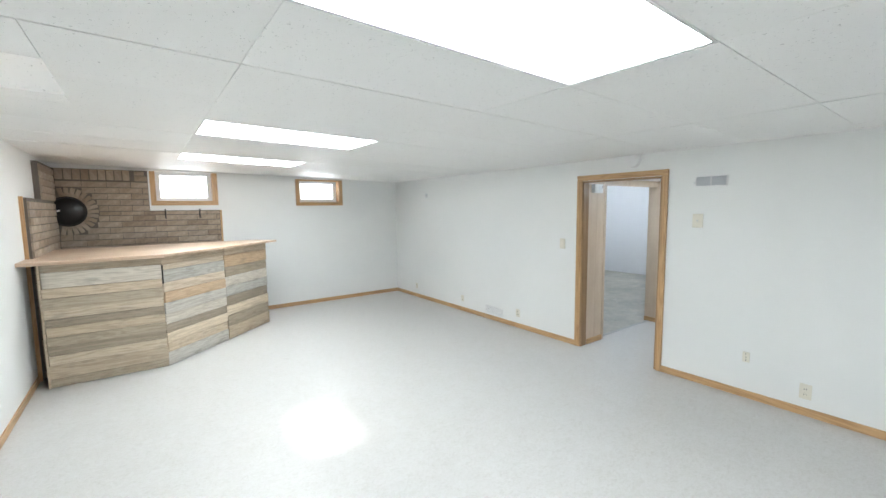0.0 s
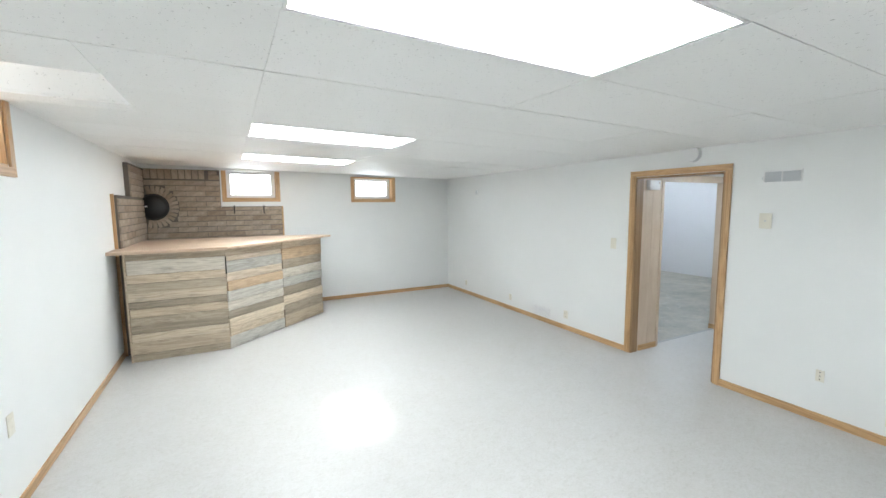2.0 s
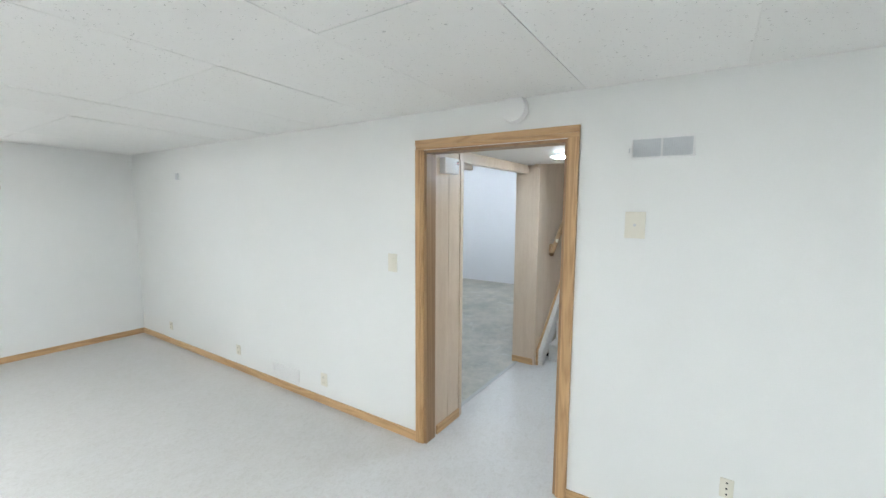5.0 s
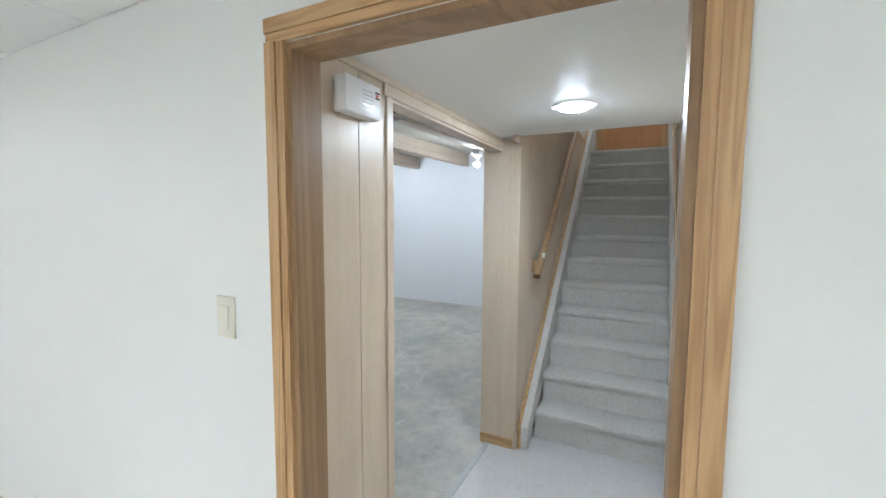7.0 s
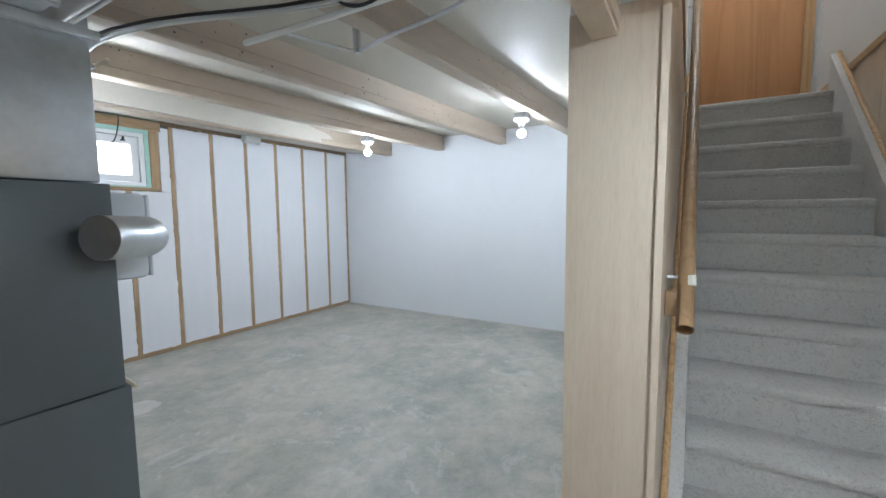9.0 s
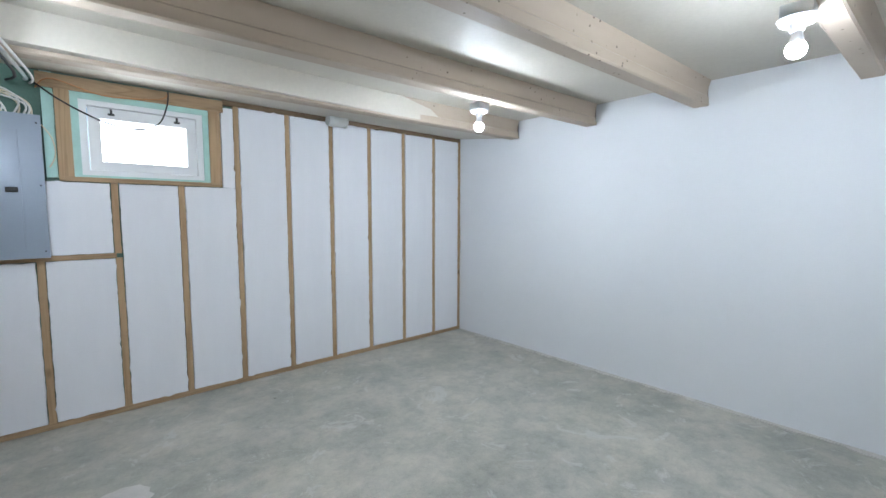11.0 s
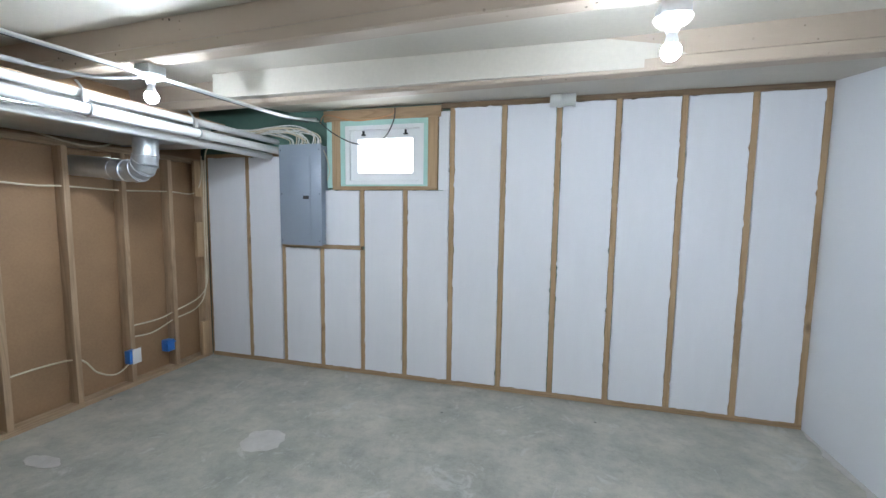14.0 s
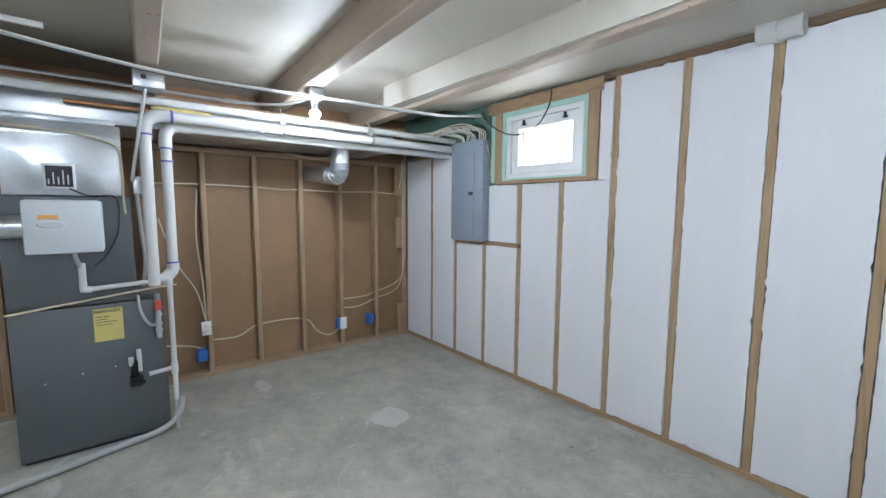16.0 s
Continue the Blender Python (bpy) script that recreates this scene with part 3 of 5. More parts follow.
A, B, T = 2.95, 3.70, 2.415
o = setting("window_3", boxes((WEST + 0.0005, A - 0.055, 1.775, WEST + 0.014, B + 0.055, 1.83)), M["oak_y"], "small high oak-lined window in the side wall", "window")
part("casing", boxes((WEST + 0.0005, B, 1.83, WEST + 0.014, B + 0.055, T - 0.06)), M["oak_v"], o)
part("casing", boxes((WEST + 0.0005, A - 0.055, 1.83, WEST + 0.014, A, T - 0.06)), M["oak_v"], o)
part("reveal", boxes((WEST - 0.22, B - 0.015, 1.83, WEST, B - 0.0005, T)), M["oak_v"], o)
part("reveal", boxes((WEST - 0.22, A + 0.0005, 1.83, WEST, A + 0.015, T)), M["oak_v"], o)
part("sill", boxes((WEST - 0.22, A + 0.015, 1.83, WEST, B - 0.015, 1.845)), M["oak_y"], o)
part("window_frame", boxes((WEST - 0.2, A + 0.015, 1.845, WEST - 0.15, A + 0.06, T), (WEST - 0.2, B - 0.06, 1.845, WEST - 0.15, B - 0.015, T), (WEST - 0.2, A + 0.06, 1.845, WEST - 0.15, B - 0.06, 1.89)), M["vinyl"], o)
g = part("pane", boxes((WEST - 0.178, A + 0.06, 1.89, WEST - 0.172, B - 0.06, T)), M["glass"], o)
g.visible_shadow = False


# ---- wall fittings of the finished room ----
def wall_plate(name, y, z, w, h, label, cat, kind, group=""):
    """A plate on the white wall x = 0."""
    t = thing(name, (0, y, z - h / 2), label, cat, group)
    part("plate", box(-0.007, y - w / 2, z - h / 2, -0.0005, y + w / 2, z + h / 2, 0.002), M["ivory"], t)
    if kind == "duplex":
        for s in (-1, 1):
            part("socket", box(-0.009, y - 0.016, z + s * 0.02 - 0.014, -0.007, y + 0.016, z + s * 0.02 + 0.014, 0.001), M["ivory"], t)
            part("slot", boxes((-0.0096, y - 0.008, z + s * 0.02 - 0.005, -0.009, y - 0.005, z + s * 0.02 + 0.005), (-0.0096, y + 0.005, z + s * 0.02 - 0.005, -0.009, y + 0.008, z + s * 0.02 + 0.005)), M["slot"], t)
    if kind == "rocker":
        part("rocker", box(-0.011, y - 0.016, z - 0.033, -0.007, y + 0.016, z + 0.033, 0.002), M["ivory"], t)
    if kind == "coax":
        part("connector", rod((-0.016, y, z), (-0.007, y, z), 0.006, 12), M["conduit"], t, "small metal coax connector")
    if kind == "dots":
        for s in (-1, 0, 1):
            part("hole", rod((-0.0085, y, z + s * 0.026), (-0.007, y, z + s * 0.026), 0.004, 8), M["slot"], t)
    return t


wall_plate("outlet", 1.40, 0.185, 0.072, 0.115, "ivory duplex outlet low on the white wall", "outlet", "duplex", "outlets")
wall_plate("outlet", 4.325, 0.195, 0.07, 0.10, "ivory duplex outlet low on the white wall", "outlet", "duplex", "outlets")
wall_plate("outlet", 5.49, 0.195, 0.06, 0.09, "ivory duplex outlet low on the white wall", "outlet", "duplex", "outlets")
wall_plate("outlet", 6.80, 0.20, 0.06, 0.09, "ivory duplex outlet low on the white wall", "outlet", "duplex", "outlets")
wall_plate("light_switch", 3.63, 1.16, 0.072, 0.118, "ivory rocker light switch beside the doorway", "light switch", "rocker")
wall_plate("cable_outlet_plate", 2.20, 1.45, 0.085, 0.12, "ivory wall plate with a coax connector", "wall plate", "coax")
wall_plate("phone_plate", 1.785, 0.34, 0.05, 0.085, "white blank plate with small holes", "wall plate", "dots")

t = thing("outlet", (WEST, 3.36, 0.41), "ivory duplex outlet on the long wall", "outlet", "outlets")
part("plate", box(WEST + 0.0005, 3.325, 0.415, WEST + 0.007, 3.395, 0.53, 0.002), M["ivory"], t)
for s in (0.45, 0.495):
    part("socket", box(WEST + 0.007, 3.344, s - 0.014, WEST + 0.009, 3.376, s + 0.014, 0.001), M["ivory"], t)

t = thing("wall_vent", (0, 2.11, 1.75), "pale grey louvred supply register on the wall", "vent")
part("frame", boxes((-0.009, 1.985, 1.742, -0.0005, 2.235, 1.752), (-0.009, 1.985, 1.828, -0.0005, 2.235, 1.838), (-0.009, 1.985, 1.752, -0.0005, 1.995, 1.828),
                    (-0.009, 2.225, 1.752, -0.0005, 2.235, 1.828), (-0.009, 2.106, 1.752, -0.0005, 2.114, 1.828)), M["plastic"], t)
part("backing", boxes((-0.003, 1.995, 1.752, -0.0006, 2.225, 1.828)), M["greygrille"], t)
for k in range(28):
    y = 2.001 + k * 0.0081
    if abs(y - 2.11) > 0.006:
        part("slat", boxes((-0.008, y - 0.0016, 1.752, -0.003, y + 0.0016, 1.828)), M["greygrille"], t)
part("lever", box(-0.016, 2.237, 1.772, -0.006, 2.241, 1.79, 0.001), M["greygrille"], t)

t = thing("floor_vent", (0, 4.79, 0.085), "white return grille low on the white wall", "vent")
part("frame", boxes((-0.008, 4.62, 0.085, -0.0005, 4.96, 0.095), (-0.008, 4.62, 0.185, -0.0005, 4.96, 0.195), (-0.008, 4.62, 0.095, -0.0005, 4.63, 0.185), (-0.008, 4.95, 0.095, -0.0005, 4.96, 0.185)), M["plastic"], t)
part("backing", boxes((-0.003, 4.63, 0.095, -0.0006, 4.95, 0.185)), M["greygrille"], t)
for k in range(14):
    part("slat", boxes((-0.007, 4.63, 0.099 + k * 0.0062, -0.003, 4.95, 0.1022 + k * 0.0062)), M["plastic"], t)

t = thing("smoke_alarm", (0, 2.80, 1.93), "round white alarm on the wall above the doorway", "alarm")
part("base", rod((-0.012, 2.80, 2.03), (-0.0005, 2.80, 2.03), 0.075, 32), M["white"], t)
part("cover", rod((-0.034, 2.80, 2.03), (-0.012, 2.80, 2.03), 0.066, 32, 0.072), M["plastic"], t)
part("test_button", rod((-0.037, 2.815, 2.085), (-0.033, 2.815, 2.085), 0.004, 10), M["slot"], t)
t = thing("wall_sensor", (0, 6.44, 1.77), "small pale grey sensor high on the wall", "sensor")
part("body", box(-0.02, 6.415, 1.77, -0.0005, 6.465, 1.835, 0.004), M["greygrille"], t)

# ---- bar ----
bar = thing("bar_counter", (-3.9, 6.1, 0), "corner bar clad in reclaimed pallet planks with a pale plywood top", "bar counter")
BAR = 1.137
BA, BB, BM_, BC = (-4.69, 5.60), (-3.80, 5.60), (-3.16, 6.17), (-2.56, 6.715)
part("core", prism([(-4.66, 5.625), (-3.81, 5.625), (-2.61, 6.72), (-2.75, 6.86), (-3.87, 5.85), (-4.66, 5.85)], 0.0, BAR - 0.002), M["dark"], bar)
rng = random.Random(11)
BOARDS = (
    ((16, "brown"), (29, "light"), (18, "tan"), (20, "brown"), (19, "pale"), (15, "dark"), (18, "tan"), (17, "brown"), (17, "dark"), (18, "pale"), (26, "tan"), (16, "brown")),
    ((28, "tan"), (18, "pale"), (42, "blue"), (32, "pale"), (36, "orange"), (38, "blue"), (35, "light"), (30, "dark"), (34, "pale"), (32, "tan"), (45, "blue")),
    ((22, "tan"), (36, "orange"), (30, "brown"), (30, "light"), (30, "blue"), (30, "dark"), (30, "pale"), (34, "brown"), (40, "tan")),
)
for (p, q), rows in zip(((BA, BB), (BB, BM_), (BM_, BC)), BOARDS):
    p, q = Vector((*p, 0)), Vector((*q, 0))
    way, length = (q - p).normalized(), (q - p).length
    unit = (BAR - 0.004) / sum(h for h, tone in rows)
    z = BAR
    for share, tone in rows:
        h = share * unit
        z -= h
        bm = box(0.003 + rng.uniform(-0.008, 0.006), -rng.uniform(0.0, 0.011), z, length - 0.003 + rng.uniform(-0.008, 0.004), 0.022, z + h - 0.003, 0.002)
        ob = part("plank", bm, M["plank" if tone == "tan" else "plank_" + tone], bar)
        ob.matrix_basis = Matrix.LocRotScale(p - Vector(bar.location), Euler((0, rng.uniform(-0.002, 0.002), math.atan2(way.y, way.x) + rng.uniform(-0.002, 0.002))), None)
        ob.matrix_parent_inverse = Matrix.Identity(4)
part("corner_post", box(-4.712, 5.60, 0, -4.694, 5.68, BAR - 0.005, 0.002), M["plank"], bar)
top = part("countertop", prism([(WEST + 0.002, 5.50), (-3.77, 5.50), (-2.40, 6.74), (-2.62, 6.99), (-3.05, 7.02), (WEST + 0.002, 7.05)], BAR + 0.003, BAR + 0.028), M["bartop"], bar, "pale plywood top")
part("edge_strip", boxes((WEST + 0.003, 5.488, BAR - 0.003, -3.775, 5.4995, BAR + 0.029)), M["bartop"], bar)
part("nail_strip", boxes((-3.806, 5.592, 0.86, -3.794, 5.600, 1.05)), M["dark"], bar)
for x, y in ((-4.55, 6.95), (-3.2, 6.93)):
    part("leg", box(x - 0.03, y - 0.03, 0, x + 0.03, y + 0.03, BAR + 0.002, 0.003), M["plank"], bar)

# ---- brick corner ----
brick_n = setting("wall_brick_north", boxes((WEST, 7.475, 0, -2.99, 7.4995, 1.60), (WEST, 7.475, 1.60, -3.83, 7.4995, CEIL - 0.004)), M["mortar"], "tan brick facing in the corner behind the bar")
brick_w = setting("wall_brick_west", boxes((WEST + 0.0005, 5.905, 0, WEST + 0.05, 7.475, 1.73), (WEST + 0.0005, 6.61, 1.73, WEST + 0.05, 7.475, CEIL - 0.004)), M["mortar"], "tan brick facing on the side wall")
solid("brick_trim", boxes((-2.99, 7.47, 0, -2.966, 7.4995, 1.60)), M["oak_v"], "thin upright wood strip ending the brick", "trim", kind="structure")
solid("brick_trim_west", boxes((WEST + 0.0005, 5.885, 0, WEST + 0.03, 5.9, 1.74)), M["oak_v"], "thin upright wood strip ending the side brick", "trim", kind="structure")

# bracket shelf irons
for x in (-3.66, -3.25):
    t = thing("shelf_bracket", (x, 7.475, 1.5), "small black iron shelf bracket on the brick", "bracket", "shelf brackets")
    part("upright", box(x - 0.008, 7.445, 1.49, x + 0.008, 7.462, 1.62, 0.002), M["black"], t)
    part("arm", box(x - 0.008, 7.33, 1.595, x + 0.008, 7.445, 1.607, 0.002), M["black"], t)
    part("foot", box(x - 0.008, 7.36, 1.49, x + 0.008, 7.445, 1.50, 0.002), M["black"], t)

RC = (-4.66, 1.60)
t = thing("flue_cover", (RC[0], 7.46, RC[1] - 0.22), "domed black metal cover over a round brick flue", "flue cover")
bm = bmesh.new()
bmesh.ops.create_uvsphere(bm, u_segments=40, v_segments=20, radius=0.178)
bmesh.ops.delete(bm, geom=[v for v in bm.verts if v.co.z < -0.001], context='VERTS')
for v in bm.verts:
    v.co = Vector((v.co.x, -v.co.z * 0.6, v.co.y))
bmesh.ops.translate(bm, verts=bm.verts[:], vec=(RC[0], 7.462, RC[1]))
bmesh.ops.recalc_face_normals(bm, faces=bm.faces[:])
part("dome", bm, M["black"], t)
part("rim", rod((RC[0], 7.442, RC[1]), (RC[0], 7.462, RC[1]), 0.186, 40), M["black"], t)
part("sticker", boxes((RC[0] - 0.09, 7.362, RC[1] + 0.00, RC[0] - 0.01, 7.384, RC[1] + 0.02)), M["plastic"], t, "small white sticker")

# ---- hall ----
HY, RY, SYR = 3.385, 2.44, 2.352
pan_l = setting("panelling_hall", boxes((0.10, HY - 0.008, 0, 0.272, HY - 0.0055, 1.90), (0.1405, HY - 0.0055, 0, 0.272, HY - 0.0005, 1.90)), M["panelling"], "pale wood-look wall panelling in the hall", "panelling")
part("panel", boxes((0.276, HY - 0.008, 0, 0.416, HY - 0.0005, 1.90)), M["panelling"], pan_l)
setting("panelling_post", boxes((1.642, 3.275, 0, 1.6495, 3.49, 1.90)), M["panelling"], "pale panelled end of the stair wall", "panelling")
setting("panelling_stair", boxes((1.66, 3.262, 0, 4.95, 3.2695, 2.27)), M["panelling"], "pale panelling beside the stairs", "panelling")
pan_r = setting("panelling_right", boxes((0.1405, RY + 0.0005, 0, 0.33, RY + 0.008, 1.90)), M["panelling"], "pale panelling along hall and stairs", "panelling")
part("panel", boxes((0.334, RY + 0.0005, 0, 0.74, RY + 0.008, 1.90)), M["panelling"], pan_r)
part("panel", boxes((1.5205, SYR + 0.0005, 0, 1.528, RY + 0.008, 1.90)), M["panelling"], pan_r)
for a, b in ((1.53, 2.40), (2.404, 3.60), (3.604, 4.94)):
    part("panel", boxes((a, SYR + 0.0005, 0, b, SYR + 0.008, 2.27)), M["panelling"], pan_r)
setting("trim_stair_corner", boxes((1.63, 3.258, 0, 1.66, 3.275, 1.90), (1.54, 3.245, 1.87, 1.66, 3.275, 1.899)), M["panelling"], "pale corner moulding of the stair wall", "trim")
setting("trim_upper", boxes((1.66, 3.252, 2.27, 4.95, 3.2695, 2.31), (1.58, SYR + 0.0005, 2.27, 4.95, SYR + 0.018, 2.31)), M["oak_x"], "wood strip at the upper floor's edge", "trim")
setting("baseboard_post", boxes((1.632, 3.262, 0, 1.642, 3.49, 0.06)), M["oak_y"], "short oak baseboard", "baseboard")
setting("baseboard_hall", boxes((0.13, HY - 0.02, 0, 0.416, HY - 0.008, 0.06)), M["oak_x"], "short oak baseboard in the hall", "baseboard")
setting("trim_hall", boxes((0.13, HY - 0.022, 1.878, 1.60, HY - 0.008, 1.8995), (0.13, RY + 0.008, 1.878, 1.58, RY + 0.022, 1.8995)), M["panelling"], "pale cove moulding under the hall ceiling", "trim")
op = setting("opening_trim", boxes((0.416, HY - 0.016, 0, 0.449, HY - 0.0005, 1.84)), M["panelling"], "pale wood trim round the opening to the unfinished room", "trim")
part("head_trim", boxes((0.40, HY - 0.018, 1.8405, 1.65, HY - 0.0005, 1.878)), M["panelling"], op)
part("head_lining", boxes((0.45, HY - 0.012, 1.828, 1.642, 3.435, 1.8395)), M["panelling"], op)
part("side_lining", boxes((0.4505, HY - 0.012, 0, 0.458, 3.435, 1.828)), M["panelling"], op)
setting("threshold", boxes((0.465, 3.425, -0.002, 1.65, 3.455, 0.004)), M["hose"], "thin metal threshold strip", "trim")

t = thing("door_chime", (0.225, HY, 1.74), "white door chime box high on the panelling", "door chime")
part("housing", box(0.13 + 0.03, HY - 0.055, 1.735, 0.325, HY - 0.0085, 1.835, 0.006), M["plastic"], t)
for k in range(5):
    part("slot", boxes((0.235, HY - 0.0562, 1.762 + k * 0.011, 0.285, HY - 0.055, 1.766 + k * 0.011)), M["greygrille"], t)
for k, z in enumerate((1.795, 1.803, 1.811)):
    part("sticker", boxes((0.296, HY - 0.0562, z, 0.316 - 0.004 * (k % 2), HY - 0.055, z + 0.005)), M["red"] if k == 1 else M["slot"], t, "small worn sticker")
t = thing("light_switch", (0.37, RY, 0.93), "ivory light switch on the hall panelling", "light switch")
part("plate", box(0.34, RY + 0.0085, 0.93, 0.415, RY + 0.015, 1.05, 0.002), M["ivory"], t)
part("toggle", box(0.37, RY + 0.015, 0.975, 0.385, RY + 0.026, 1.0, 0.002), M["ivory"], t)

d2 = setting("door_2", box(0.815, 2.36, 0.005, 1.405, 2.40, 1.785, 0.002), M["panelling"], "closed pale flush door in the hall", "door")
part("casing", boxes((1.42, RY + 0.0005, 0, 1.50, RY + 0.016, 1.80)), M["panelling"], d2)
part("casing", boxes((0.74, RY + 0.0005, 0, 0.80, RY + 0.016, 1.80)), M["panelling"], d2)
part("casing", boxes((0.74, RY + 0.0005, 1.80, 1.50, RY + 0.016, 1.878)), M["panelling"], d2)
part("jamb", boxes((1.405, 2.31, 0, 1.419, RY + 0.004, 1.80)), M["panelling"], d2)

t = thing("hall_ceiling_light", (1.03, 2.87, 1.90), "round white flush light glowing in the hall ceiling", "ceiling light")
part("trim_ring", rod((1.03, 2.87, 1.892), (1.03, 2.87, 1.8995), 0.084, 40, 0.09), M["plastic"], t)
part("lens", rod((1.03, 2.87, 1.885), (1.03, 2.87, 1.892), 0.056, 40, 0.064), M["hall_lit"], t, "glowing lens")

# ---- stairs ----
RISE, RUN, X1, N = 0.1815, 0.2155, 1.835, 12
stairs = setting("stairs", boxes((X1 + 0.02, 2.43, 0, X1 + RUN, 3.18, RISE - 0.03)), M["carpet"], "straight carpeted staircase rising between panelled walls", "stairs")
for n in range(1, N + 1):
    x = X1 + RUN * (n - 1)
    z = RISE * n
    depth = RUN + 0.03 if n < N else 0.75
    bm = box(x - 0.02, 2.416, z - 0.045, x + depth, 3.188, z, 0.016)
    add_box(bm, x - 0.003, 2.417, z - RISE - 0.02, x + 0.03, 3.187, z - 0.03)
    part("step", bm, M["carpet"], stairs)


def stringer(y0, y1, up=0.0):
    bm = bmesh.new()
    xa, xb = X1 - 0.17, X1 + RUN * (N - 1) + 0.15
    za, zb = 0.14 + up, RISE * N + 0.27 + up
    lo = [(xa, 0.0), (xb, RISE * N - 0.3), (xb, zb), (xa, za)]
    ring = [[bm.verts.new((x, y, z)) for x, z in lo] for y in (y0, y1)]
    bm.faces.new(ring[0])
    bm.faces.new(ring[1][::-1])
    for i in range(4):
        bm.faces.new((ring[0][i], ring[1][i], ring[1][(i + 1) % 4], ring[0][(i + 1) % 4]))
    bmesh.ops.recalc_face_normals(bm, faces=bm.faces[:])
    return bm


part("carpet_skirt", stringer(3.188, 3.2615), M["carpet"], stairs)
part("carpet_skirt", stringer(2.3605, 2.416), M["carpet"], stairs)
for y in (3.232, 2.360):
    part("skirt_cap", tube([(X1 - 0.172, y + 0.012, 0.0), (X1 - 0.17, y + 0.012, 0.145), (X1 + RUN * (N - 1) + 0.15, y + 0.012, RISE * N + 0.275)], 0.013, 8, 1), M["oak_x"], stairs)
rail = thing("handrail", (1.98, 3.262, 1.1), "stained wooden handrail on brackets beside the stairs", "handrail")
slope = Vector((RUN, 0, RISE)).normalized()
p0 = Vector((1.99, 3.205, 1.16))
p1 = p0 + slope * 3.0
part("rail", tube([p0, p0 + slope * 0.05, p1], 0.024, 12, 2), M["jamb"], rail)
for d in (0.12, 1.4, 2.7):
    q = p0 + slope * d
    b = part("bracket", tube([(q.x, 3.261, q.z - 0.06), (q.x, 3.225, q.z - 0.055), (q.x, 3.205, q.z - 0.02)], 0.006, 8), M["conduit"], rail)
part("end_knob", rod((1.975, 3.19, 1.17), (1.985, 3.19, 1.20), 0.012, 14), M["ivory"], rail, "small pale knob")
part("end_block", box(1.965, 3.215, 1.07, 2.01, 3.2615, 1.15, 0.006), M["jamb"], rail)
d3 = setting("door_3", box(4.96, 2.46, 2.19, 5.0, 3.16, 4.30, 0.002), M["door"], "orange-brown wooden door at the top of the stairs", "door")
part("casing", boxes((4.94, 2.40, 2.182, 4.99, 2.46, 4.36)), M["oak_v"], d3)
part("casing", boxes((4.94, 3.16, 2.182, 4.99, 3.22, 4.36)), M["oak_v"], d3)
setting("wall_landing", boxes((5.0, 2.353, 2.0, 5.05, 3.27, 4.8), (4.991, 2.353, 2.0, 5.0, 2.46, 4.8), (4.991, 3.16, 2.0, 5.0, 3.27, 4.8), (4.991, 2.46, 4.31, 5.0, 3.16, 4.8)), M["white"], "white wall round the upper door")

# unseen lamp, added to stand for light reaching the steps from upstairs
t = thing("stair_fill_light", (4.0, 2.85, 4.8), "unseen round light added above the stairs to brighten them", "ceiling light")
part("base", rod((4.0, 2.85, 4.77), (4.0, 2.85, 4.7995), 0.15, 32), M["plastic"], t)
part("globe", rod((4.0, 2.85, 4.69), (4.0, 2.85, 4.77), 0.10, 32, 0.14), M["upstairs_lit"], t, "glowing body of the added light")


# ---- unfinished room: joists ----
JOISTS = (4.30, 5.18, 6.055, 6.92)


def joist_y(y, x):
    """The joists run slightly askew to the stud wall."""
    return y + 0.05 * (5.26 - x)


def joist(y):
    prof = [(-0.052, 2.226), (-0.044, 2.218), (0.044, 2.218), (0.052, 2.226), (0.052, 2.278), (0.042, 2.288), (0.046, 2.34), (0.062, 2.3995),
            (-0.062, 2.3995), (-0.046, 2.34), (-0.042, 2.288), (-0.052, 2.278)]
    bm = bmesh.new()
    a = [bm.verts.new((0.24, joist_y(y, 0.24) + u, z)) for u, z in prof]
    b = [bm.verts.new((5.268, joist_y(y, 5.268) + u, z)) for u, z in prof]
    n = len(prof)
    bm.faces.new(a)
    bm.faces.new(b[::-1])
    for i in range(n):
        bm.faces.new((a[i], b[i], b[(i + 1) % n], a[(i + 1) % n]))
    bmesh.ops.recalc_face_normals(bm, faces=bm.faces[:])
    o = solid("ceiling_joist", bm, M["joist"], "cream painted concrete ceiling joist with small pits", "joist", "ceiling joists")
    # shade of the narrow gap at the wall, set in as a dark block
    part("end_gap", boxes((5.269, y - 0.04, 2.25, 5.2895, y + 0.04, 2.3995)), M["dark"], o, "dark block drawing the shadow gap at the wall")
    part("mortar_dab", boxes((5.269, y - 0.048, 2.222, 5.2895, y + 0.048, 2.249)), M["joist"], o)


for y in JOISTS:
    joist(y)

# ---- stud wall with foam boards ----
SY = 7.762
STUDS = [0.80, 1.18, 1.58, 1.98, 2.375, 2.775, 3.19, 3.60, 4.015, 4.44, 4.865]
sw = setting("wall_studs", boxes((0.335, SY, 0.0, 5.289, 7.7995, 0.038)), M["plate"], "stud wall filled with white foam boards", "wall")
# darker brown than the other plates
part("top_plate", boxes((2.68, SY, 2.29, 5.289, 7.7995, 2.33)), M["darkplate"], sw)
part("low_plate", boxes((0.335, SY, 1.945, 1.20, 7.7995, 1.975)), M["plate"], sw)
part("block", boxes((1.20, SY, 1.118, 1.965, 7.7995, 1.15)), M["plate"], sw)
rng = random.Random(3)


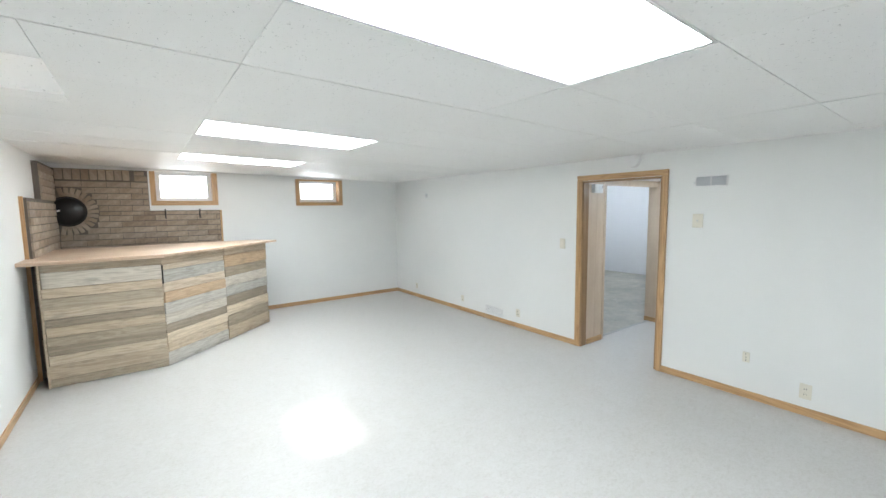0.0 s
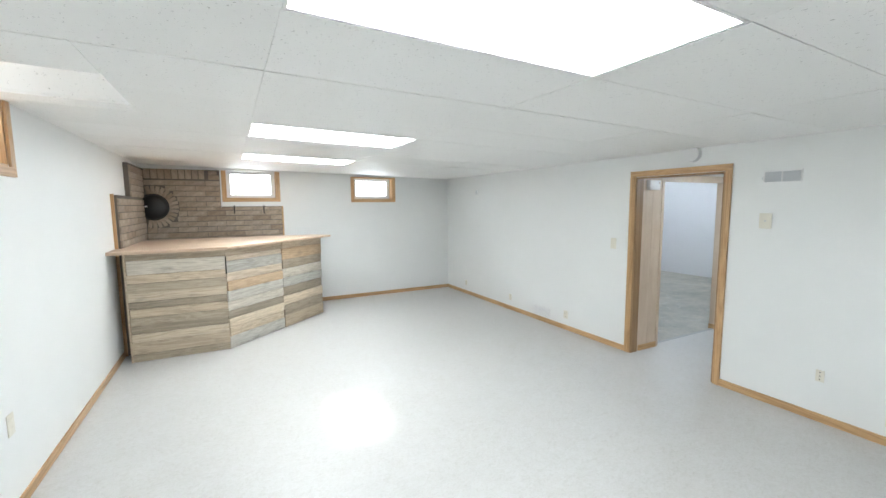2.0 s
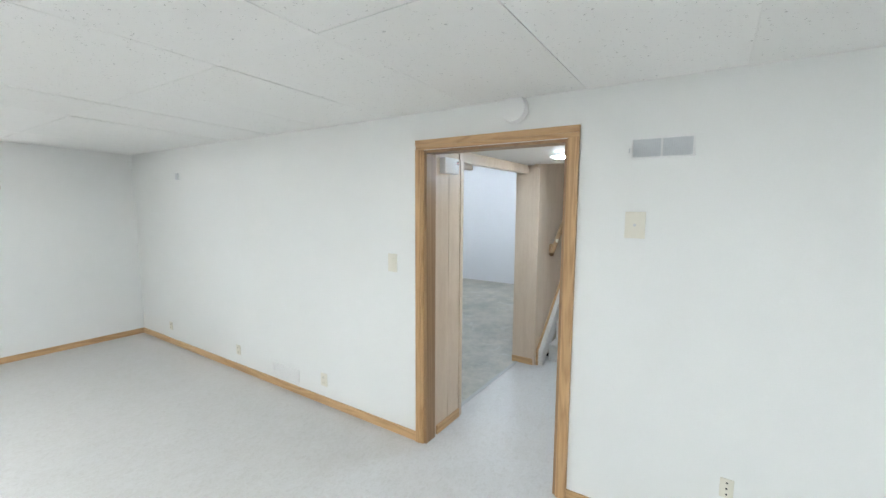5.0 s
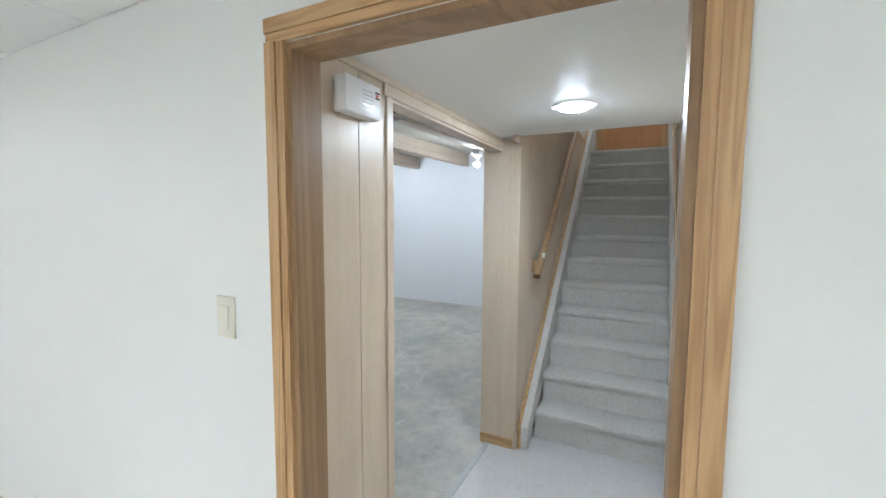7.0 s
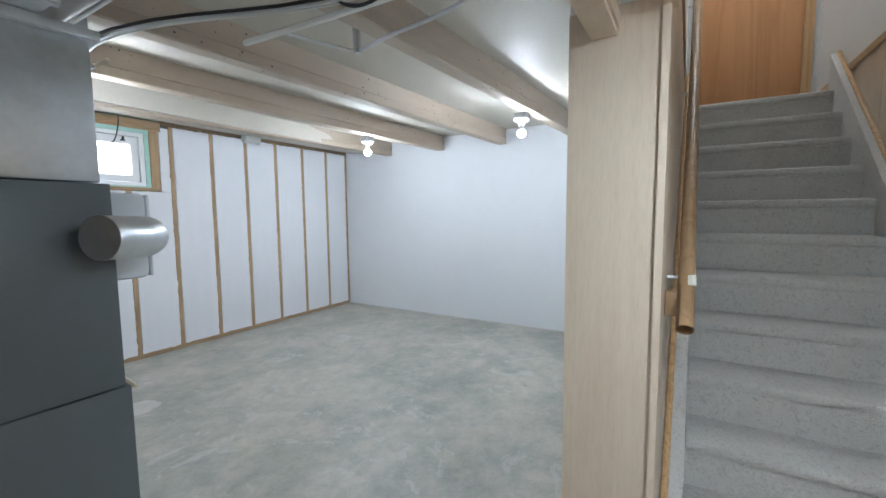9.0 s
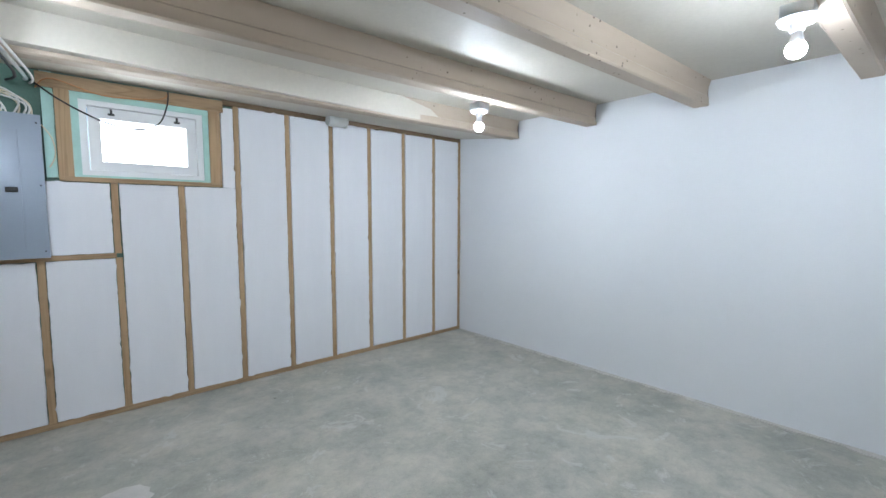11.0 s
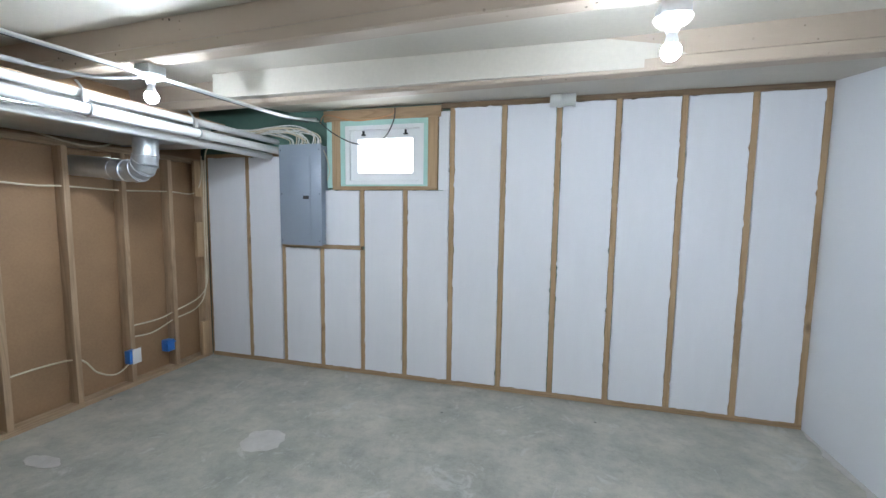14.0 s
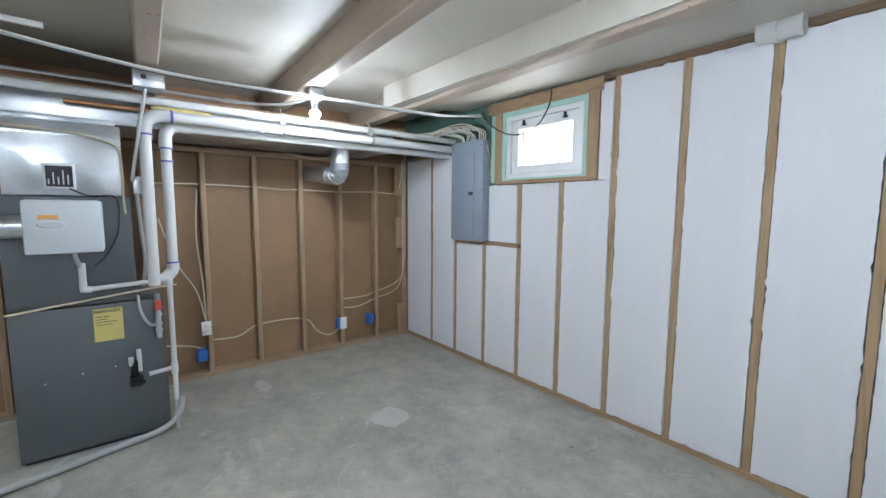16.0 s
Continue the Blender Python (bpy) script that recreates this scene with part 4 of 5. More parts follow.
def stud(x, z0, z1, w=0.038):
    bm = bmesh.new()
    n = 10
    for k in range(n):
        a, b = z0 + (z1 - z0) * k / n, z0 + (z1 - z0) * (k + 1) / n
        d = rng.uniform(-0.0015, 0.0015)
        add_box(bm, x - w / 2 + d, SY, a, x + w / 2 + d, 7.7995, b)
    part("stud", bm, M["stud"], sw)


for x in STUDS:
    if x < 1.0:
        stud(x, 0.038, 1.945)
    elif x < 1.3:
        stud(x + 0.005, 0.038, 1.945)
    elif x < 1.7:
        stud(x, 0.038, 1.118)
    elif x < 2.0:
        stud(x, 0.038, 1.118)
        stud(x - 0.004, 1.15, 1.638)
    elif x < 2.5:
        stud(x, 0.038, 1.638)
    else:
        stud(x, 0.038, 2.29)
stud(5.268, 0.038, 2.29)
part("corner_stud", boxes((0.335, SY, 0.038, 0.352, 7.7995, 1.945)), M["stud"], sw)


def foam(x0, x1, z0, z1):
    """A hand-cut board: its edges waver."""
    g = 0.0045
    x0, x1, z0, z1 = x0 + g, x1 - g, z0 + g, z1 - g
    ring = []
    for (ax, az, bx, bz) in ((x0, z0, x1, z0), (x1, z0, x1, z1), (x1, z1, x0, z1), (x0, z1, x0, z0)):
        n = max(4, int(math.hypot(bx - ax, bz - az) / 0.03))
        for k in range(n):
            j = rng.uniform(-0.0022, 0.0022) if rng.random() > 0.10 else rng.uniform(-0.009, 0.007)
            t = k / n
            px, pz = ax + (bx - ax) * t, az + (bz - az) * t
            ring.append((px + (j if ax == bx else 0), pz + (j if az == bz else 0)))
    bm = bmesh.new()
    f = [bm.verts.new((x, SY - 0.004, z)) for x, z in ring]
    b = [bm.verts.new((x, 7.79, z)) for x, z in ring]
    n = len(ring)
    bm.faces.new(f)
    for i in range(n):
        bm.faces.new((f[i], b[i], b[(i + 1) % n], f[(i + 1) % n]))
    bmesh.ops.recalc_face_normals(bm, faces=bm.faces[:])
    part("foam_board", bm, M["foam"], sw)


h = 0.019
edges = [0.352] + STUDS + [5.268]
for a, b in zip(edges, edges[1:]):
    lo = a + h if a != 0.352 else a
    hi = b - h
    if b <= 0.81 or (a < 1 and b < 1.2):
        foam(lo, hi, 0.038, 1.945)
    elif b < 2.0:
        foam(lo, hi, 0.038, 1.118)
    elif b < 2.4:
        foam(lo, hi, 0.038, 1.638)
    elif b < 2.8:
        foam(lo, hi, 0.038, 1.638)
        foam(2.66, hi, 1.632, 2.27)
    else:
        foam(lo, hi, 0.038, 2.29)
foam(1.62, 1.955, 1.15, 1.638)

# ---- its window ----
w4 = setting("window_4", boxes((1.70, SY - 0.012, 1.64, 2.655, 7.80, 1.67)), M["plate"], "white vinyl basement window in a rough wood frame", "window")
part("rough_frame", boxes((1.70, SY - 0.012, 1.67, 1.775, 7.80, 2.225)), M["stud"], w4)
part("rough_frame", boxes((2.575, SY - 0.012, 1.67, 2.655, 7.80, 2.225)), M["stud"], w4)
part("rough_frame", boxes((1.62, SY - 0.012, 2.225, 2.68, 7.80, 2.315)), M["plate"], w4)
part("tape", boxes((1.775, SY - 0.002, 1.67, 1.815, 7.86, 2.225), (2.535, SY - 0.002, 1.67, 2.575, 7.86, 2.225), (1.815, SY - 0.002, 2.185, 2.535, 7.86, 2.225), (1.815, SY - 0.002, 1.67, 2.535, 7.86, 1.685)), M["teal"], w4, "green sealing tape")
part("window_frame", boxes((1.815, 7.77, 1.685, 1.855, 7.88, 2.185), (2.495, 7.77, 1.685, 2.535, 7.88, 2.185), (1.855, 7.77, 2.15, 2.495, 7.88, 2.185), (1.855, 7.77, 1.685, 2.495, 7.88, 1.72)), M["vinyl"], w4)
sash = part("sash", boxes((1.86, 7.79, 1.725, 1.925, 7.84, 2.145), (2.43, 7.79, 1.725, 2.49, 7.84, 2.145), (1.925, 7.79, 2.075, 2.43, 7.84, 2.145), (1.925, 7.79, 1.725, 2.43, 7.84, 1.785)), M["vinyl"], w4)
for x in (1.985, 2.37):
    part("latch", boxes((x - 0.018, 7.775, 2.10, x + 0.018, 7.79, 2.112), (x - 0.006, 7.77, 2.112, x + 0.006, 7.79, 2.14)), M["slot"], sash, "small dark latch")
g = part("pane", boxes((1.925, 7.812, 1.785, 2.43, 7.818, 2.075)), M["glass"], w4)
g.visible_shadow = False

# ---- electrical panel ----
ep = thing("breaker_panel", (1.425, SY, 1.155), "grey steel breaker panel on the stud wall", "breaker panel")
part("cabinet", box(1.225, 7.685, 1.155, 1.625, 7.7995, 2.02, 0.004), M["panelgrey"], ep)
part("cover", box(1.215, 7.675, 1.148, 1.635, 7.685, 2.03, 0.003), M["panelgrey"], ep)
dr = part("door", box(1.33, 7.669, 1.20, 1.53, 7.675, 1.93, 0.003), M["panelgrey"], ep)
part("latch", box(1.46, 7.664, 1.555, 1.515, 7.669, 1.585, 0.001), M["slot"], dr)
for x, z in ((1.235, 1.6), (1.615, 1.6), (1.235, 1.98), (1.615, 1.98), (1.235, 1.19), (1.615, 1.19)):
    part("screw", rod((x, 7.672, z), (x, 7.675, z), 0.005, 8), M["slot"], ep)
rng = random.Random(8)
for k in range(16):
    x = 1.28 + 0.021 * k
    col = M["wcable"] if k % 3 else M["cable"]
    pts = [(x, 7.74, 2.02), (x + rng.uniform(-0.04, 0.03), 7.70 + rng.uniform(0, 0.05), 2.10 + rng.uniform(-0.02, 0.03)), (x - 0.12 - rng.uniform(0, 0.15), 7.66 + rng.uniform(-0.05, 0.05), 2.15 + rng.uniform(-0.03, 0.03)),
           (1.05 - rng.uniform(0, 0.2), 7.60 + rng.uniform(-0.1, 0.05), 2.12 + rng.uniform(-0.03, 0.03)), (0.85 - rng.uniform(0, 0.3), 7.55, 2.14)]
    solid("cable", tube(pts, 0.0055, 6, 5), col, "thin cable running into the breaker panel", "cable", "panel cables")
solid("plastic_sheeting", boxes((1.64, 7.768, 1.66, 1.695, 7.7995, 2.33), (1.66, 7.772, 2.0, 1.697, 7.78, 2.2)), M["teal"], "crumpled green sheeting beside the window", "sheeting")
solid("cable", tube([(1.62, 7.70, 2.20), (1.70, 7.66, 2.26), (1.95, 7.70, 2.21), (2.25, 7.70, 2.24), (2.31, 7.69, 2.29)], 0.004, 6, 6), M["copper"], "thin copper-coloured wire above the window", "cable")
solid("cable", tube([(1.60, 7.68, 2.24), (1.75, 7.64, 2.12), (1.95, 7.62, 2.02), (2.12, 7.62, 2.00), (2.24, 7.65, 2.06), (2.30, 7.69, 2.20), (2.31, 7.69, 2.30)], 0.005, 6, 6), M["slot"], "thin black cable hanging over the window", "cable")
solid("cable", tube([(1.635, 7.72, 1.98), (1.68, 7.70, 1.90), (1.69, 7.72, 1.80), (1.66, 7.73, 1.72)], 0.004, 6, 5), M["cable"], "loose thin cable beside the breaker panel", "cable")

# vent pipe above the studs
vp = thing("vent_pipe", (3.63, 7.68, 2.28), "short white vent pipe at the top of the stud wall", "vent pipe")
part("elbow", tube([(3.60, 7.80, 2.30), (3.60, 7.72, 2.285), (3.615, 7.675, 2.28), (3.65, 7.66, 2.28), (3.70, 7.66, 2.28)], 0.045, 20, 5), M["vent"], vp)
part("collar", rod((3.53, 7.67, 2.285), (3.61, 7.67, 2.283), 0.05, 28), M["vent"], vp)
part("flange", rod((3.695, 7.66, 2.28), (3.708, 7.66, 2.28), 0.052, 28), M["vent"], vp)


# ---- bulbs ----
def bulb_lamp(x, y, top):
    t = thing("bulb_lamp", (x, y, top), "bare lit bulb in a white keyless ceiling socket", "lamp", "bare bulbs")
    part("junction_box", box(x - 0.05, y - 0.05, top - 0.05, x + 0.05, y + 0.05, top - 0.001, 0.004), M["steel"], t)
    part("socket_plate", rod((x, y, top - 0.066), (x, y, top - 0.05), 0.055, 28, 0.066), M["plastic"], t)
    part("socket", rod((x, y, top - 0.10), (x, y, top - 0.066), 0.021, 20, 0.026), M["plastic"], t)
    part("bulb_neck", rod((x, y, top - 0.143), (x, y, top - 0.10), 0.026, 20, 0.016), M["plastic"], t)
    bm = bmesh.new()
    bmesh.ops.create_uvsphere(bm, u_segments=24, v_segments=14, radius=0.033)
    bmesh.ops.translate(bm, verts=bm.verts[:], vec=(x, y, top - 0.163))
    part("bulb", bm, M["bulb_light"], t, "glowing bulb")


for x, y in ((3.98, 6.195), (3.88, 4.43), (1.49, 6.265)):
    bulb_lamp(x, y, 2.218)

# ---- brown partition ----
bw = setting("wall_partition", boxes((0.1405, 3.50, 0, 0.235, 7.7995, SLAB - 0.001)), M["board"], "back of a partition in brown hardboard with bare studs", "wall")
part("sill_plate", boxes((0.235, 3.50, 0, 0.325, SY, 0.04)), M["plate_y"], bw)
part("head_plate", boxes((0.235, 3.50, 1.88, 0.325, SY, 1.92)), M["plate_y"], bw)
for y in (3.75, 4.16, 4.56, 4.97, 5.37, 5.77, 6.17, 6.575, 6.97, 7.375):
    part("stud", box(0.235, y - 0.019, 0.04, 0.325, y + 0.019, 1.88, 0.003), M["oldstud"], bw)
part("corner_stud", boxes((0.235, 7.70, 0.04, 0.325, SY, 1.88)), M["oldstud"], bw)
for z in (0.02, 0.98, 1.55):
    part("block", box(0.325, 7.60 if z > 0.1 else 7.62, z + 0.02, 0.36, 7.70, z + 0.35, 0.003), M["stud"], bw, "pale offcut of pine")


def wire(points, label="cream electrical cable stapled along the studs"):
    solid("cable", tube(points, 0.0062, 6, 5), M["cable"], label, "cable", "wall cables")


wire([(0.30, 5.40, 1.62), (0.30, 5.80, 1.625), (0.29, 6.17, 1.615), (0.30, 6.4, 1.60), (0.30, 6.575, 1.605), (0.29, 6.97, 1.595), (0.30, 7.375, 1.605), (0.34, 7.60, 1.60), (0.37, 7.66, 1.75), (0.36, 7.68, 1.95)])
wire([(0.34, 5.90, 2.06), (0.36, 6.3, 1.96), (0.37, 6.6, 1.90), (0.37, 6.8, 1.91), (0.36, 6.95, 1.99)])
wire([(0.29, 5.80, 0.30), (0.30, 6.0, 0.30), (0.28, 6.17, 0.37), (0.29, 6.575, 0.36), (0.31, 6.70, 0.22), (0.33, 6.82, 0.16), (0.34, 6.93, 0.22), (0.35, 6.95, 0.30)])
wire([(0.30, 6.97, 0.50), (0.31, 7.2, 0.50), (0.30, 7.375, 0.53), (0.34, 7.62, 0.62), (0.37, 7.69, 0.80), (0.37, 7.70, 1.3), (0.37, 7.71, 1.8), (0.40, 7.70, 2.0), (0.55, 7.68, 2.12)])
wire([(0.30, 6.97, 0.41), (0.31, 7.15, 0.40), (0.30, 7.375, 0.46), (0.34, 7.58, 0.52), (0.365, 7.67, 0.70), (0.365, 7.68, 1.2), (0.365, 7.69, 1.9)])
wire([(0.335, 5.74, 0.48), (0.335, 5.73, 0.8), (0.335, 5.70, 1.2), (0.335, 5.72, 1.58)])
wire([(0.34, 5.45, 1.35), (0.34, 5.55, 1.0), (0.34, 5.68, 0.75), (0.34, 5.735, 0.49)])
wire([(0.34, 5.45, 0.33), (0.34, 5.60, 0.30), (0.34, 5.70, 0.26)])


def duplex_box(y, z):
    t = thing("outlet", (0.325, y, z - 0.06), "white duplex outlet fixed to a bare stud", "outlet", "outlets")
    part("plate", box(0.362, y - 0.036, z - 0.058, 0.368, y + 0.036, z + 0.058, 0.002), M["plastic"], t)
    part("back_box", box(0.3255, y - 0.028, z - 0.05, 0.362, y + 0.028, z + 0.05, 0.002), M["blue"], t)
    for s in (-0.02, 0.02):
        part("socket", box(0.368, y - 0.016, z + s - 0.014, 0.370, y + 0.016, z + s + 0.014, 0.001), M["ivory"], t)


duplex_box(5.735, 0.43)
t = thing("switch_cover", (0.33, 6.945, 0.20), "white cover plate on a blue electrical box", "electrical box")
part("plate", box(0.382, 6.915, 0.21, 0.388, 6.985, 0.33, 0.002), M["plastic"], t)
part("back_box", box(0.3255, 6.895, 0.215, 0.382, 6.955, 0.32, 0.003), M["blue"], t)
for y, z in ((5.70, 0.20), (7.28, 0.25)):
    t = thing("junction_box", (0.325, y, z - 0.05), "bright blue plastic junction box on a stud", "electrical box", "blue boxes")
    part("shell", box(0.29, y - 0.035, z - 0.05, 0.36, y + 0.035, z + 0.05, 0.004), M["blue"], t)
    part("ear", box(0.345, y - 0.05, z + 0.015, 0.355, y + 0.05, z + 0.03, 0.001), M["blue"], t)

# ---- ducts and pipes overhead ----
duct = thing("supply_duct", (0.65, 5.8, 1.93), "galvanised rectangular duct hung along the partition", "duct")
part("trunk", box(0.36, 3.9, 1.935, 0.96, 7.20, 2.125, 0.003), M["steel"], duct)
for y in (4.6, 5.8, 6.95):
    part("seam", boxes((0.353, y - 0.012, 1.928, 0.967, y + 0.012, 2.131)), M["steel"], duct)
part("hanger_plate", boxes((0.24, 3.9, 2.126, 1.0, 7.3, 2.135)), M["plate_y"], duct)
el = thing("duct_elbow", (0.85, 6.73, 1.75), "shiny galvanised round duct elbow under the trunk", "duct")
part("drop", rod((0.86, 6.73, 1.815), (0.86, 6.73, 1.934), 0.076, 32), M["steel"], el)
bend = [Vector((0.76 + 0.10 * math.cos(a), 6.725, 1.815 - 0.10 * math.sin(a))) for a in [radians(22.5 * k) for k in range(5)]]
for k, (p, q) in enumerate(zip(bend, bend[1:])):
    g = (q - p) * 0.22
    part("gore", rod(p - g, q + g, 0.078, 32), M["steel"], el)
    part("bead", rod(p - g * 0.1, p + g * 0.1, 0.084, 32), M["steel"], el)
part("run", tube([(0.76, 6.725, 1.715), (0.66, 6.72, 1.722), (0.45, 6.70, 1.745), (0.236, 6.68, 1.76)], 0.074, 28, 4), M["steel"], el)
for x, z in ((0.70, 1.7195), (0.60, 1.729), (0.52, 1.738)):
    part("bead", rod((x - 0.004, 6.718, z), (x + 0.004, 6.718, z), 0.079, 28), M["steel"], el)

PX = 1.17
pv = thing("flue_pipe", (PX, 5.40, 0.95), "white PVC furnace pipe with purple primer rings", "pipe", "flue pipes")
part("run", rod((PX, 5.46, 1.985), (PX, 7.795, 1.985), 0.031, 24), M["pvc"], pv)
part("elbow", tube([(PX, 5.50, 1.985), (PX, 5.43, 1.985), (PX - 0.005, 5.375, 1.955), (PX - 0.01, 5.355, 1.90), (PX - 0.01, 5.355, 1.84)], 0.037, 24, 4), M["pvc"], pv)
part("drop", rod((PX - 0.01, 5.355, 0.96), (PX - 0.01, 5.355, 1.86), 0.031, 24), M["pvc"], pv)
for p, q in (((PX, 5.485, 1.985), (PX, 5.50, 1.985)), ((PX - 0.01, 5.355, 1.862), (PX - 0.01, 5.355, 1.872))):
    part("primer_ring", rod(p, q, 0.0385, 24), M["purple"], pv)
pv = thing("flue_pipe", (1.06, 5.47, 0.95), "white PVC furnace pipe with purple primer rings", "pipe", "flue pipes")
part("run", rod((1.06, 5.58, 1.94), (1.06, 7.795, 1.94), 0.028, 24), M["pvc"], pv)
part("elbow", tube([(1.06, 5.60, 1.94), (1.06, 5.52, 1.94), (1.06, 5.48, 1.915), (1.06, 5.465, 1.87), (1.06, 5.465, 1.80)], 0.036, 24, 4), M["pvc"], pv)
part("drop", rod((1.06, 5.465, 1.06), (1.06, 5.465, 1.82), 0.030, 24), M["pvc"], pv)
part("lower_elbow", tube([(1.06, 5.465, 1.08), (1.06, 5.46, 1.03), (1.08, 5.42, 0.99), (1.10, 5.38, 0.975)], 0.035, 20, 4), M["pvc"], pv)
for z in (1.80, 1.72, 1.08):
    part("primer_ring", rod((1.06, 5.465, z), (1.06, 5.465, z + 0.01), 0.0372, 24), M["purple"], pv)

wp = thing("vent_line", (1.11, 6.0, 2.05), "long white PVC pipe strapped under the joists", "pipe")
part("run", rod((1.11, 3.7, 2.075), (1.11, 7.795, 2.075), 0.024, 20), M["pvc"], wp)
for y in (6.16, 6.86):
    s = thing("pipe_strap", (1.14, y, 1.95), "grey metal strap holding the pipes", "pipe strap", "pipe straps")
    part("band", tube([(1.10, y, 2.14), (1.145, y, 2.09), (1.145, y, 2.03), (1.205, y, 2.01), (1.207, y, 1.965), (1.165, y, 1.948)], 0.006, 6, 4), M["conduit"], s)
    part("clip", box(1.15, y - 0.015, 2.02, 1.17, y + 0.015, 2.08, 0.003), M["conduit"], s)
ins = thing("insulated_line", (1.0, 5.8, 2.02), "metal refrigerant line with torn yellow insulation", "pipe")
part("line", tube([(1.03, 5.0, 2.03), (1.03, 5.6, 2.03), (1.02, 6.6, 2.03), (1.02, 7.3, 2.03)], 0.012, 10, 3), M["copper"], ins)
part("insulation", tube([(1.06, 5.40, 2.045), (1.06, 5.52, 2.04), (1.055, 5.64, 2.048), (1.05, 5.72, 2.04)], 0.034, 12, 4), M["insul"], ins)
part("sleeve", tube([(1.035, 5.72, 2.03), (1.03, 6.1, 2.03), (1.03, 6.6, 2.03)], 0.022, 12, 3), M["steel"], ins)

cd = thing("conduit", (1.5, 6.0, 2.13), "grey metal conduit under the joists", "conduit", "conduits")
part("pipe", tube([(1.74, 3.6, 2.195), (1.70, 4.4, 2.195), (1.45, 5.1, 2.19), (1.38, 5.6, 2.18), (1.50, 6.3, 2.165), (1.60, 7.2, 2.16), (1.58, 7.70, 2.24)], 0.009, 8, 4), M["conduit"], cd)
part("pipe", tube([(1.715, 3.6, 2.195), (1.675, 4.4, 2.195), (1.425, 5.1, 2.19), (1.355, 5.6, 2.18), (1.475, 6.3, 2.165), (1.57, 7.2, 2.16), (1.50, 7.70, 2.22)], 0.007, 8, 4), M["slot"], cd)
part("pipe", tube([(1.77, 3.6, 2.195), (1.725, 4.4, 2.195), (1.475, 5.1, 2.19), (1.40, 5.6, 2.18), (1.525, 6.3, 2.165), (1.63, 7.2, 2.16), (1.6, 7.70, 2.22)], 0.006, 8, 4), M["wcable"], cd)
cd = thing("conduit", (1.3, 5.6, 2.12), "thin bright conduit feeding the bulb socket", "conduit", "conduits")
part("pipe", tube([(1.20, 4.0, 2.125), (1.20, 5.2, 2.125), (1.22, 5.8, 2.118), (1.34, 6.1, 2.12), (1.45, 6.25, 2.16)], 0.009, 8, 4), M["conduit"], cd)
part("coupling", rod((1.222, 5.78, 2.118), (1.236, 5.86, 2.118), 0.013, 12), M["conduit"], cd)
cd = thing("conduit", (2.0, 4.3, 2.19), "bent bright conduit near the opening", "conduit", "conduits")
part("pipe", tube([(1.76, 4.78, 2.195), (1.95, 4.70, 2.19), (2.08, 4.60, 2.18), (2.06, 4.40, 2.195), (2.0, 4.05, 2.198), (1.97, 3.80, 2.26), (1.96, 3.6, 2.30)], 0.009, 8, 4), M["conduit"], cd)
part("strap", box(2.065, 4.585, 2.165, 2.085, 4.62, 2.3995, 0.002), M["conduit"], cd)
solid("cable", tube([(1.35, 3.75, 2.38), (1.55, 3.95, 2.26), (1.70, 4.10, 2.18), (1.74, 4.30, 2.17), (1.68, 4.42, 2.24), (1.45, 4.5, 2.38)], 0.007, 6, 5), M["slot"], "loose black cable looped under the ceiling", "cable")
solid("cable", tube([(1.80, 3.62, 2.193), (1.79, 4.0, 2.19), (1.78, 4.5, 2.19), (1.76, 5.0, 2.19)], 0.014, 8, 4), M["wcable"], "white cable bundle under the ceiling", "cable")

jb = thing("ceiling_box", (1.22, 5.33, 2.09), "galvanised electrical box on a joist", "electrical box")
part("shell", box(1.15, 5.31, 2.115, 1.28, 5.46, 2.217, 0.004), M["steel"], jb)
part("knockout", rod((1.2795, 5.36, 2.17), (1.283, 5.36, 2.17), 0.014, 14), M["slot"], jb)
part("drop_conduit", tube([(1.22, 5.37, 2.12), (1.20, 5.33, 1.9), (1.14, 5.285, 1.62), (1.13, 5.285, 1.6)], 0.009, 8, 3), M["conduit"], jb)

# ---- furnace ----
fu = thing("furnace", (0.75, 5.07, 0), "dark grey gas furnace with galvanised plenum on the concrete floor", "furnace")
part("lower_cabinet", box(0.40, 4.735, 0.02, 1.10, 5.43, 0.865, 0.004), M["furnace"], fu)
part("upper_cabinet", box(0.41, 4.735, 0.87, 1.085, 5.30, 1.495, 0.004), M["furnace"], fu)
part("base", boxes((0.42, 4.75, 0, 1.08, 5.41, 0.02)), M["slot"], fu)
part("plenum", box(0.42, 4.76, 1.50, 1.07, 5.27, 1.905, 0.003), M["steel"], fu)
part("plenum_cap", box(0.40, 4.735, 1.905, 1.09, 5.25, 1.934, 0.003), M["steel"], fu)
bm = bmesh.new()
vs = [bm.verts.new(c) for c in ((1.071, 4.77, 1.51), (1.071, 5.262, 1.51), (1.071, 5.262, 1.83), (1.071, 4.77, 1.83), (1.09, 4.90, 1.54), (1.09, 5.10, 1.54), (1.09, 5.10, 1.72), (1.09, 4.90, 1.72))]
for q in ((0, 1, 5, 4), (1, 2, 6, 5), (2, 3, 7, 6), (3, 0, 4, 7), (4, 5, 6, 7)):
    bm.faces.new([vs[i] for i in q])
part("creased_panel", bm, M["steel"], fu)
part("seam", boxes((1.071, 4.76, 1.832, 1.078, 5.27, 1.842)), M["steel"], fu)
ct = part("control_frame", box(1.09, 4.925, 1.535, 1.098, 5.06, 1.675, 0.002), M["plastic"], fu)
part("control_label", boxes((1.098, 4.937, 1.548, 1.0995, 5.048, 1.662)), M["slot"], ct, "dark printed label")
